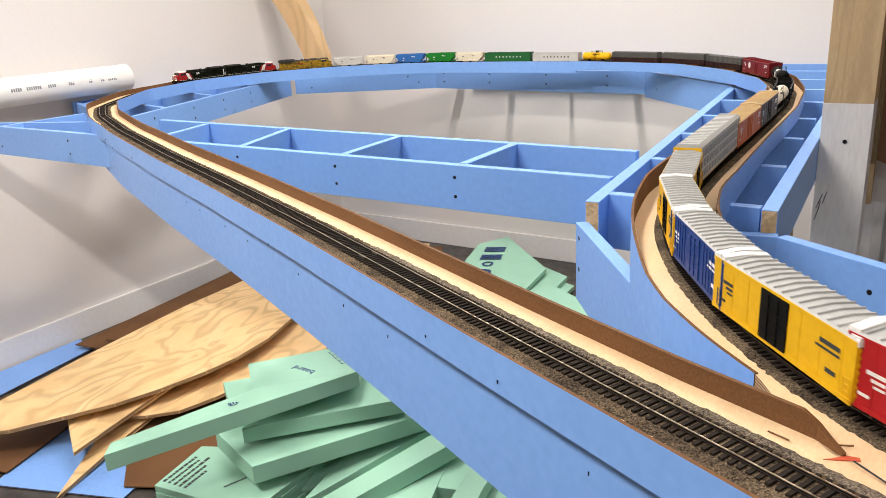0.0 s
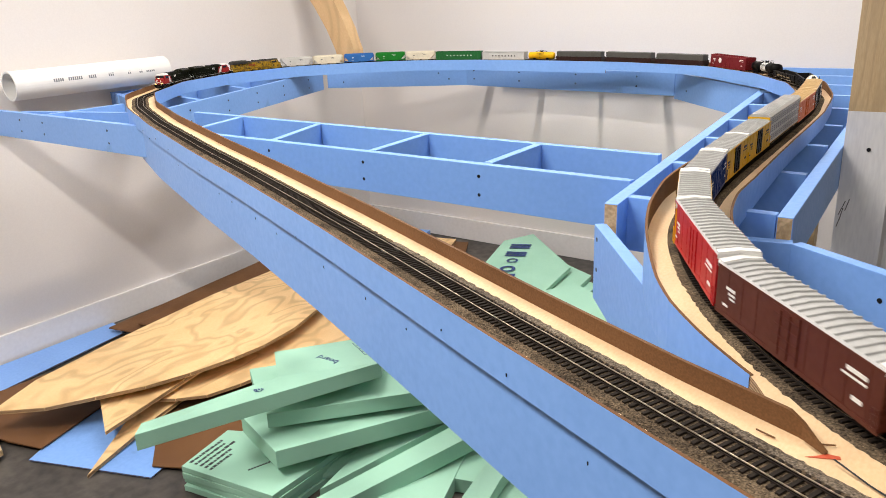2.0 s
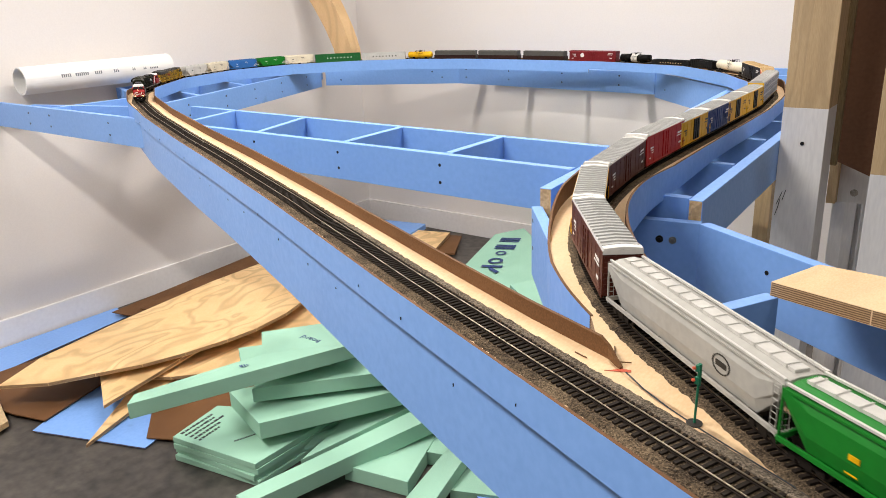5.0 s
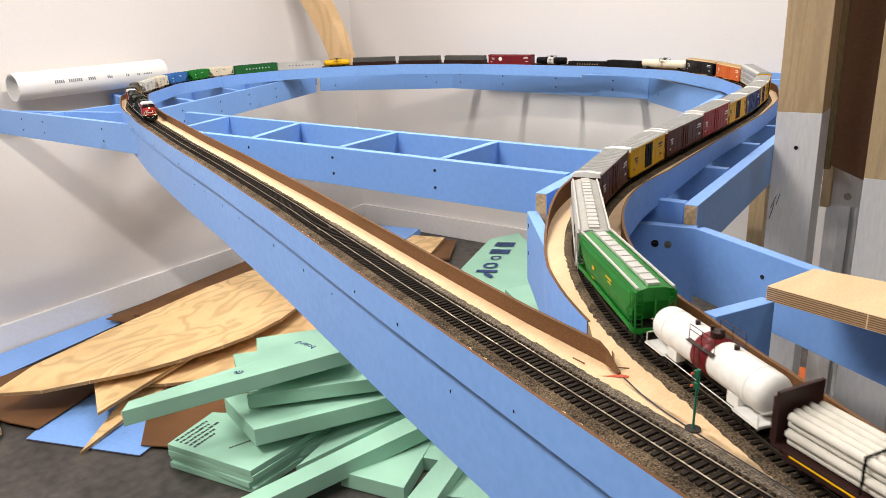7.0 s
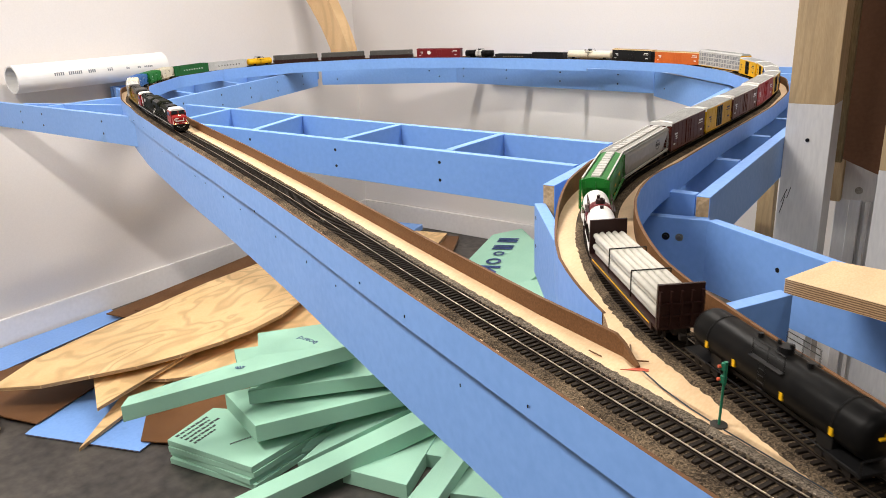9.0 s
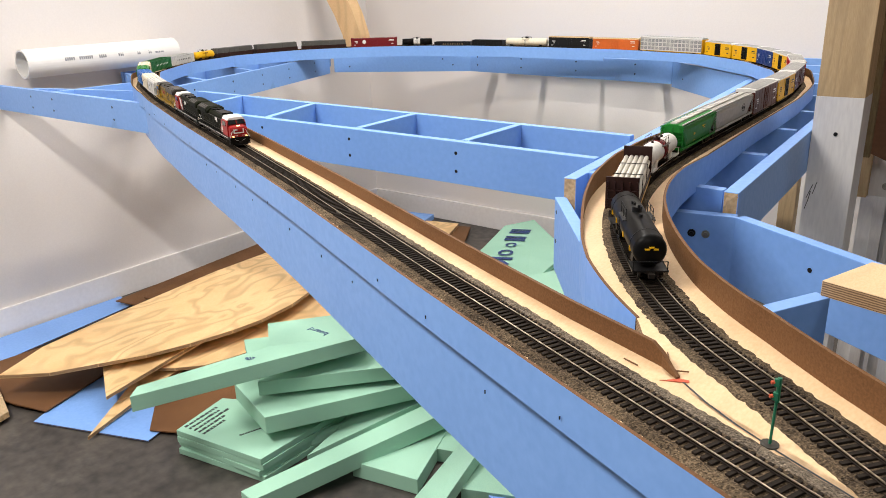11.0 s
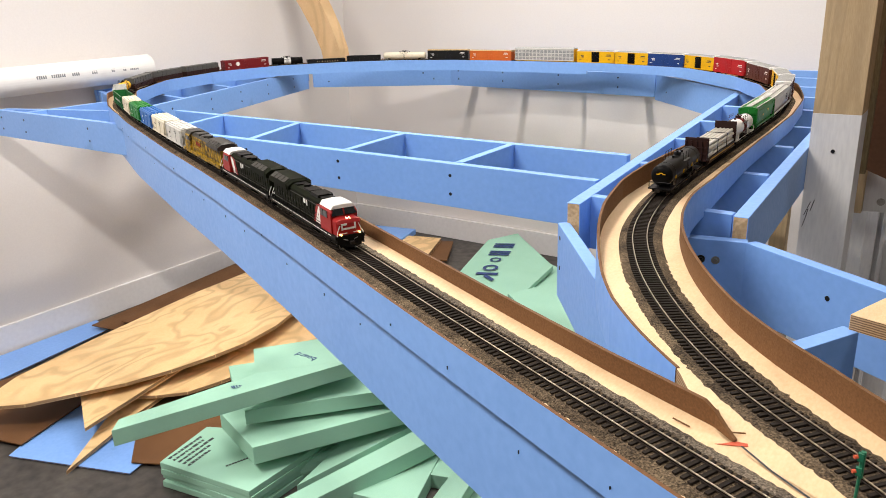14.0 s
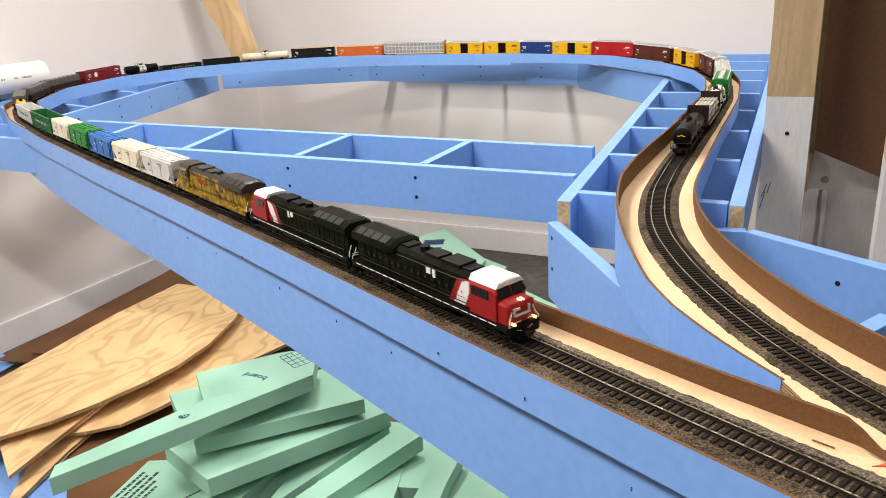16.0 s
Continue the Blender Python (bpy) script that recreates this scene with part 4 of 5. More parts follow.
    for s in (-1, 1):
        put(bm, [(h - .0174, s * .0010, .0472), (h - .0174, s * .0125, .0472), (h - .0135, s * .0160, .0378), (h - .0135, s * .0010, .0378), (h - .0164, s * .0010, .0476), (h - .0164, s * .0125, .0476), (h - .0122, s * .0160, .0382), (h - .0122, s * .0010, .0382)],
            [(4, 5, 6, 7), (0, 4, 7, 3), (1, 2, 6, 5), (0, 1, 5, 4)])
        for x0, x1 in ((.0735, .0815), (.083, .0945)):
            y0, y1 = sorted((s * (w - .0012), s * (w - .0002)))
            box(bm, x0, min(x1, h - .019), y0, y1, .0345, .0425)
    part("window", bm, GLASS, root, "dark cab windows")
    # pilot, plough, steps, fuel tank
    bm = bmesh.new()
    for s in (-1, 1):
        box(bm, s * h - .0012, s * h + .0012, -w + .001, w - .001, .0065, .0165)
        put(bm, [(s * h, -.014, .0075), (s * h, .014, .0075), (s * (h + .0045), 0, .0022), (s * h, -.014, .0025), (s * h, .014, .0025)], [(0, 1, 2), (0, 2, 3), (1, 4, 2), (3, 2, 4)])
        for y in (-.0165, .0165):
            for z in (.0045, .0085, .0125):
                box(bm, s * (h - .004) - .003, s * (h - .004) + .003, y - .0022, y + .0022, z - .0004, z + .0004)
    loft_x(bm, [(-.030, [(-.015, .0135), (.015, .0135), (.0155, .007), (.011, .0035), (-.011, .0035), (-.0155, .007)]), (.036, [(-.015, .0135), (.015, .0135), (.0155, .007), (.011, .0035), (-.011, .0035), (-.0155, .007)])])
    part("frame", bm, BLACK, root)
    # handrails
    bm = bmesh.new()
    for s in (-1, 1):
        y = s * (w - .0004)
        for x in np.arange(-h + .006, .066, .0165):
            rod(bm, (x, y, .0165), (x, y, .0275), .0003, 4)
        rod(bm, (-h + .006, y, .0275), (.066, y, .0275), .0003, 4)
    part("side_rail", bm, BLACK if cab == "cn_red" else PAINT["up_yellow"], root)
    bm = bmesh.new()
    for sx in (-1, 1):
        for s in (-1, 1):
            y = s * .0165
            pts = [(sx * (h + .0006), y, .008), (sx * (h + .0006), y, .019), (sx * (h - .001), y * .9, .0215), (sx * (h - .001), y * .72, .0285)]
            for a, b in zip(pts, pts[1:]):
                rod(bm, a, b, .0005, 5)
            rod(bm, (sx * (h + .001), s * .004, .0195), (sx * (h + .001), s * .0125, .0195), .0004, 4)
            rod(bm, (sx * (h + .001), s * .0035, .0105), (sx * (h + .001), s * .009, .0125), .0005, 4)
    part("end_rail", bm, PAINT["white"], root, "white end handrails")
    if cab == "cn_red":
        for s in (-1, 1):
            bm = bmesh.new()
            y0, y1 = sorted((s * (hw + .0004), s * (hw + .0011)))
            put(bm, [(.0575, y0, .0405), (.071, y0, .0425), (.0600, y0, .0180), (.0455, y0, .0180), (.0575, y1, .0405), (.071, y1, .0425), (.0600, y1, .0180), (.0455, y1, .0180)], [(0, 1, 2, 3), (4, 7, 6, 5), (0, 4, 5, 1), (2, 6, 7, 3)])
            box(bm, .006, .012, y0, y1, .034, .040)
            box(bm, .015, .019, y0, y1, .032, .040)
            part("emblem", bm, PAINT["white"], root, "white slanted band and emblems")
            bm = bmesh.new()
            y0, y1 = sorted((s * (hw + .0002), s * (hw + .0008)))
            put(bm, [(.050, y0, .041), (.0715, y0, .044), (.0715, y0, .0175), (.038, y0, .0175), (.050, y1, .041), (.0715, y1, .044), (.0715, y1, .0175), (.038, y1, .0175)], [(0, 1, 2, 3), (4, 7, 6, 5), (0, 4, 5, 1), (2, 6, 7, 3)])
            part("side_panel", bm, PAINT["cn_red"], root, "red panel behind the cab")
            bm = bmesh.new()
            y0, y1 = sorted((s * (w + .0006), s * (w + .0009)))
            for x in np.arange(-h + .01, h - .02, .012):
                box(bm, x, x + .009, y0, y1, .0148, .0157)
            part("sill_stripe", bm, PAINT["white"], root, "broken white sill stripe")
        bm = bmesh.new()
        x0, x1 = h - .0015, h - .0005
        for y0, y1, z0, z1 in ((-.0100, -.0030, .0285, .0304), (-.0100, -.0082, .0232, .0304), (-.0100, .0085, .0232, .0250), (.0067, .0085, .0232, .0304)):
            box(bm, x0, x1, y0, y1, z0, z1)
        part("emblem", bm, PAINT["white"], root, "white linked nose emblem")
    else:
        marks(root, [(.010, .013, .030, .037), (.016, .019, .030, .037), (.022, .025, .030, .037), (.028, .031, .030, .037), (.034, .037, .030, .037)], PAINT["cn_red"], hw + .0006)
    for y in (-.0016, .0016):
        for mat, z, x, nm in ((HEADLAMP if top else PAINT["white"], .0364, h - .0028, "headlamp"),):
            bm = bmesh.new()
            rod(bm, (x - .002, y, z), (x + .0010, y, z), .0009, 10)
            part(nm, bm, mat, root)
    for y in (-.0118, .0118):
        bm = bmesh.new()
        rod(bm, (h - .001, y, .0182), (h + .0022, y, .0182), .0013, 10)
        part("ditch_light", bm, DITCH if top else GLASS, root)
    trucks(car, h - .038, (-.019, 0, .019))
    coupler(car, h)
    return car


def train():
    rng = random.Random(2)
    small = lambda mat: ([(-.024, -.008, .0365, .038), (-.024, -.014, .0335, .0345), (.026, .033, .0295, .033), (.026, .034, .0205, .0215)], mat)
    box_black = lambda lab, ln, c: boxcar(lab, ln, c, "roof_grey", door=True, text="dark")
    made = []
    add = lambda ob, ln: made.append((ob, ln))
    L = .248
    add(locomotive("red and dark camouflage diesel locomotive with lit headlamps", L, "camo", "cn_red", True, "camo", "white"), L)
    add(locomotive("dark camouflage diesel locomotive with red cab, facing backwards", L, "camo", "cn_red", False, "camo", "white", True), L)
    add(locomotive("weathered yellow and grey diesel locomotive", L, "up_yellow", "up_yellow", False, "up_yellow", "loco_grey", True), L)
    for c, lab in (("hopper_grey", "grey covered hopper car with roof hatches"), ("cream", "cream covered hopper car with roof hatches"), ("hopper_blue", "blue covered hopper car"), ("green", "green covered hopper car"), ("cream", "cream covered hopper car")):
        add(hopper(lab, .143, c, c, .047, 3, 2, False, small(PAINT["white"] if c in ("green", "hopper_blue") else INKBLACK)), .143)
    add(gondola("long dark green open-top gondola car", .223, "darkgreen", .045, text=(8, .005, "white")), .262)
    add(gondola("long pale grey open-top gondola car", .214, "light_grey", .042, text=(8, .005, "loco_grey")), .25)
    add(tank("short bright yellow tank car", .135, PAINT["yellow"], None, .0145), .135)
    for k in range(3):
        add(gondola("dark brown gondola car under a grey cover", .215, "dark_brown", .026, lid=.0445), .215)
    b = boxcar("dark red boxcar with a round white emblem", .222, "maroon", "maroon", tall=.046)
    bm = bmesh.new()
    for s in (-1, 1):
        rod(bm, (s * .045, s * W2, .032), (s * .045, s * (W2 + .0009), .032), .0085, 18)
    part("emblem", bm, PAINT["white"], b, "round white emblem")
    add(b, .185)
    add(tank("short white tank car with black ends", .15, PAINT["white"], None, .0140, "black", BLACK), .12)
    add(gondola("low black gondola car", .183, "black", .026, text=(9, .0035, "tan_roof")), .19)
    add(gondola("plain black open gondola car", .165, "black", .034), .165)
    add(tank("long white tank car", .215, PAINT["cream"], None, .0155), .20)
    add(boxcar("black boxcar with a tan roof", .200, "black", "tan_roof", tall=.050), .19)
    add(boxcar("orange boxcar with a tan roof", .214, "orange", "tan_roof", tall=.048), .19)
    add(autorack("long grey slotted autorack car with yellow ends", .288), .315)
    add(box_black("yellow boxcar with a black sliding door", .174, "yellow"), .177)
    add(box_black("yellow boxcar with a black sliding door", .166, "yellow"), .166)
    add(boxcar("dark blue ribbed boxcar with a pale roof", .165, "blue", "roof_grey", ribs=True), .183)
    add(box_black("yellow boxcar with a black sliding door", .183, "yellow"), .183)
    add(boxcar("tall red boxcar with a pale grey roof", .196, "red", "roof_grey", tall=.056), .196)
    add(boxcar("brown boxcar with a grey roof", .215, "brown", "roof_grey"), .215)
    add(box_black("yellow boxcar with a black sliding door", .178, "yellow"), .178)
    add(boxcar("long brown boxcar with a grey roof", .194, "brown", "roof_grey", tall=.054), .190)
    w = hopper("pale grey rounded covered hopper car", .244, "dusty_grey", "hopper_grey", .052, 8, 3, True)
    bm = bmesh.new()
    for s in (-1, 1):
        y0, y1 = sorted((s * (W2 - .0012), s * (W2 - .0001)))
        for k in range(20):
            a0, a1 = 2 * math.pi * k / 20, 2 * math.pi * (k + 1) / 20
            put(bm, [(-s * .055 + rr * math.cos(a), y, .033 + .72 * rr * math.sin(a)) for y in (y0, y1) for rr, a in ((.009, a0), (.0102, a0), (.0102, a1), (.009, a1))], [(0, 1, 2, 3), (4, 7, 6, 5), (1, 5, 6, 2), (0, 3, 7, 4)])
        box(bm, -s * .055 - .006, -s * .055 + .006, y0, y1, .031, .035)
    part("emblem", bm, PAINT["loco_grey"], w, "grey oval emblem")
    add(w, .244)
    add(hopper("bright green rounded covered hopper car with a pale grey hatch", .176, "green", "hopper_grey", .052, 8, 3, True, small(PAINT["yellow"])), .176)
    add(tank("white tank car with a dark red band", .150, PAINT["white"], PAINT["maroon"], .0150, "dark_brown"), .13)
    add(bulkhead_flat("brown bulkhead flatcar loaded with off-white pipes", .196), .19)
    add(tank("black tank car with yellow markings", .18, BLACK, None, .0156), .19)
    return made


TRAIN = train()
# room that each car takes along the line, coupler to coupler
PITCH = [0.238, 0.25, 0.247, 0.147, 0.139, 0.144, 0.144, 0.138, 0.223, 0.214, 0.138, 0.216, 0.224, 0.232, 0.235, 0.165, 0.183, 0.163, 0.217, 0.202, 0.222, 0.291, 0.177, 0.16, 0.145, 0.178, 0.19, 0.248, 0.195, 0.22, 0.27, 0.172, 0.187, 0.212, 0.24]

# metres along the line at which the head of the train stands, by time
HEAD = [(0.0, 6.487), (1.0, 6.676), (2.0, 6.865), (3.5, 7.145), (5.0, 7.414), (6.5, 7.692), (8.0, 7.970), (9.0, 8.157), (10.0, 8.352), (11.3, 8.601), (12.5, 8.805), (13.5, 8.967), (14.5, 9.105), (15.25, 9.203), (16.0, 9.285)]
EASE, TAUT = 3.6, 1.118        # the outgoing stretch is run a tenth slower than the rest


def head_at(t):
    ts, ss = np.array(HEAD).T
    c = np.polyfit(ts, ss, 5)
    return float(np.polyval(c, t))


def on_line(u):
    return u if u > EASE else EASE - (EASE - u) / TAUT


def motions():
    times = [k * .25 for k in range(65)]
    back = 0.0
    for (car, ln), pitch in zip(TRAIN, PITCH):
        reach = ln * .34
        rows = []
        for t in times:
            s = on_line(head_at(t) - back - pitch / 2)
            a, b = spot(max(.02, s - reach), 0, .0063), spot(max(.02 + 2 * reach, s + reach), 0, .0063)
            d = b - a
            m = Matrix.Translation((a + b) / 2) @ Euler((0, -math.atan2(d.z, math.hypot(d.x, d.y)), math.atan2(d.y, d.x))).to_matrix().to_4x4()
            if s - reach < .02:
                m = Matrix.Translation(d.normalized() * (s - reach - .02)) @ m
            rows.append((t, m))
        walk(car, rows)
        back += pitch


# ---- the room's loose things ----
def posts():
    def post(x0, x1, y0, y1, zsplit, label):
        p = thing("wooden_post", label, "post")
        bm = bmesh.new()
        box(bm, x0, x1, y0, y1, 0, zsplit)
        part("painted_foot", bm, POSTW, p, "white painted lower part", bevel=.0008)
        bm = bmesh.new()
        box(bm, x0 + .0002, x1 - .0002, y0 + .0002, y1 - .0002, zsplit, CEILING)
        part("bare_top", bm, PINE, p, "bare wood upper part", bevel=.0008)
        return p
    p = post(-.091, -.003, 1.256, 1.345, 1.012, "square wooden post, painted white below bare wood")
    bm = bmesh.new()
    rod(bm, (-.046, 1.2565, .938), (-.046, 1.254, .938), .004, 10)
    part("screw", bm, STEEL, p)
    bm = bmesh.new()
    for a, q in (((-.085, .80), (-.075, .83)), ((-.082, .79), (-.078, .815)), ((-.074, .81), (-.068, .835)), ((-.086, .775), (-.080, .80))):
        rod(bm, (a[0], 1.2555, a[1]), (q[0], 1.2555, q[1]), .0007, 4)
    part("pencil_mark", bm, INKBLACK, p)
    post(.118, .207, 1.0, 1.089, .94, "square wooden post, white below and bare above")
    # hanging hardboard sheet
    bm = bmesh.new()
    prism(bm, [(-.018, .885), (.074, .848), (.34, .74), (.34, 2.1), (-.018, 2.1)], 0, .004, (0, 0))
    solid("hardboard_sheet", bm, CARDBOARD, "large brown hardboard sheet leaning behind the posts", "hardboard", "hardboard sheets", at=pose(0, 1.40, 0, 90, 0, 0))
    bm = bmesh.new()
    box(bm, -.012, .006, 1.362, 1.38, .875, CEILING)
    solid("wood_strip", bm, surface("old_grey_wood", (.22, .16, .08), (.12, .085, .04), .8, grain=120, stretch=(4, 4, .4)), "thin weathered wood strip beside the post", "strip")
    bm = bmesh.new()
    box(bm, -.02, .62, 1.48, 1.50, .765, .865)
    solid("white_crossboard", bm, POSTW, "white painted board behind the post", "board", bevel=.002)
    bm = bmesh.new()
    rod(bm, (.034, 1.4805, .79), (.034, 1.4785, .79), .0085, 14)
    solid("board_knot", bm, surface("grey_knot", (.22, .20, .18), (.42, .40, .38), .7, grain=300, blotch=60), "grey knot in the white board", "knot")
    bm = bmesh.new()
    box(bm, -.02, .0, 1.455, 1.48, .765, .875)
    solid("wood_block", bm, PINE, "small bare wood block on the board", "block", bevel=.001)
    bm = bmesh.new()
    box(bm, -.035, .95, 1.645, 1.665, 0, .80)
    solid("partition", bm, POSTW, "low grey-white painted partition behind the posts", "partition", bevel=.001)
    for x, w in ((-.002, .026), (.034, .010)):
        bm = bmesh.new()
        box(bm, x, x + w, 1.627, 1.645, 0, .77)
        solid("white_stud", bm, POSTW, "white painted upright batten on the panel", "stud", "studs", bevel=.002)
    bm = bmesh.new()
    box(bm, -.215, -.175, 1.60, 1.64, 0, .86)
    solid("brown_upright", bm, PINE, "bare wooden leg under the bench", "leg", bevel=.002)
    # leaning plank near the corner
    bm = bmesh.new()
    left = lambda z: -.058 - .80 * max(0, z - .02) ** 1.45
    prof = [(left(.1 * k) + .098 + .012 * k, .1 * k) for k in range(9)] + [(left(.1 * k), .1 * k) for k in range(8, -1, -1)]
    prism(bm, prof, 0, .075, (0, 1))
    solid("curved_wood_brace", bm, [BRACE, BRACE], "curved bare wood brace against the wall", "brace", at=pose(-2.42, 2.36, .945, 90, 0, 6))


def pipe():
    p = thing("pvc_pipe", "long white plastic pipe lying on the bench", "pipe")
    a, b = Vector((-2.700, .885, BOARD + .056)), Vector((-2.700, 1.52, BOARD + .060))
    bm = bmesh.new()
    r0, r1, n = .052, .046, 36
    q = (b - a).to_track_quat("Z", "Y")
    ring = lambda c, r: [c + q @ Vector((r * math.cos(2 * math.pi * k / n), r * math.sin(2 * math.pi * k / n), 0)) for k in range(n)]
    vs = ring(a, r0) + ring(b, r0) + ring(b, r1) + ring(a, r1)
    put(bm, vs, [(i * n + k, i * n + (k + 1) % n, ((i + 1) % 4) * n + (k + 1) % n, ((i + 1) % 4) * n + k) for i in range(4) for k in range(n)])
    part("tube", bm, PVC, p, smooth=False)
    bm = bmesh.new()
    rng = random.Random(8)
    y = .99
    while y < 1.45:
        w = rng.uniform(.006, .05)
        if rng.random() < .65:
            for k in range(int(w / .008) + 1):
                box(bm, -.0002, .0004, k * .008, k * .008 + .0055, -.006, .006, 0, Matrix.Translation((-2.700 + r0 * .985, y, BOARD + .056 + r0 * .16)) @ pose(0, 0, 0, 0, -9, 0))
        y += w + rng.uniform(.012, .04)
    part("lettering", bm, PAINT["bluegrey"], p, "faint grey printed line")


def signal():
    s = thing("model_signal", "small green model signal mast with red lamps", "signal", at=Matrix.Translation(Vector((.1525, .006, BOARD + lift(.15, .01)))))
    bm = bmesh.new()
    rod(bm, (0, 0, 0), (0, 0, .0010), .0055, 18)
    part("base", bm, PAINT["loco_grey"], s)
    bm = bmesh.new()
    rod(bm, (0, 0, 0), (.001, .0, .045), .0009, 8)
    rod(bm, (.001, 0, .030), (.001, 0, .046), .0014, 8)
    for z in (.034, .043):
        box(bm, -.0014, .0014, -.0022, .0002, z - .0024, z + .0024)
    part("mast", bm, PAINT["signal_green"], s)
    for z in (.034, .043):
        bm = bmesh.new()
        rod(bm, (-.0012, -.0012, z), (-.0030, -.0026, z), .0011, 10)
        part("lamp", bm, REDMARK, s, "small red lamp")


def scraps():
    # plywood scrap on the short beam
    bm = bmesh.new()
    prism(bm, [(.100, .432), (.134, .523), (.34, .50), (.36, .36), (.21, .40)], BOARD - .046, .018, (0, 1))
    solid("plywood_scrap", bm, [PLYPALE, PLYEDGE], "rough-edged plywood scrap lying on the bench", "plywood", bevel=.0008)
    # red mark, crack and a twig of wire on the deck
    bm = bmesh.new()
    z = BOARD + .0006
    prism(bm, [(.068, .043), (.078, .047), (.087, .051), (.086, .054), (.079, .053), (.072, .046)], z + lift(.07, .05), .0004, (0, 0))
    solid("red_marker_patch", bm, REDMARK, "red marker smear on the plywood", "mark")
    bm = bmesh.new()
    pts = [(.080, .052), (.105, .032), (.13, .016), (.16, .0), (.20, -.019), (.25, -.042), (.36, -.09)]
    for (a, b), (c, d) in zip(pts, pts[1:]):
        n = Vector((-(d - b), c - a)).normalized() * .0008
        put(bm, [(a - n.x, b - n.y, z + lift(a, b)), (c - n.x, d - n.y, z + lift(c, d)), (c + n.x, d + n.y, z + lift(c, d)), (a + n.x, b + n.y, z + lift(a, b))], [(0, 1, 2, 3)])
    solid("board_joint", bm, INKBLACK, "dark open joint between two boards", "joint")
    for a, b in (((.072, .060), (.082, .064)), ((.035, .058), (.048, .053)), ((.058, .085), (.064, .072))):
        bm = bmesh.new()
        rod(bm, (*a, z + .0007), (*b, z + .0009), .0006, 5)
        solid("wood_splinter", bm, HARDBOARD, "tiny dark splinter on the plywood", "splinter", "splinters")
    # pencil marks and staples along the facing strip
    rng = random.Random(4)
    for k, s in enumerate(np.arange(S_LC + .35, TOTAL - .6, .105)):
        bm = bmesh.new()
        p = spot(s + rng.uniform(-.02, .02), -.0333, rng.choice((-.028, -.034, -.05, -.022)))
        q = spot(s + .01, -.0333, 0) - spot(s, -.0333, 0)
        m = Matrix.Translation(p) @ pose(0, 0, 0, 0, 0, math.degrees(math.atan2(q.y, q.x)))
        w, hgt = rng.choice(((.0003, .0016), (.0012, .0003), (.0003, .0012)))
        box(bm, -w, w, -.0005, .0005, -hgt, hgt, 0, m)
        ob = part("staple", bm, STEEL, BENCH)


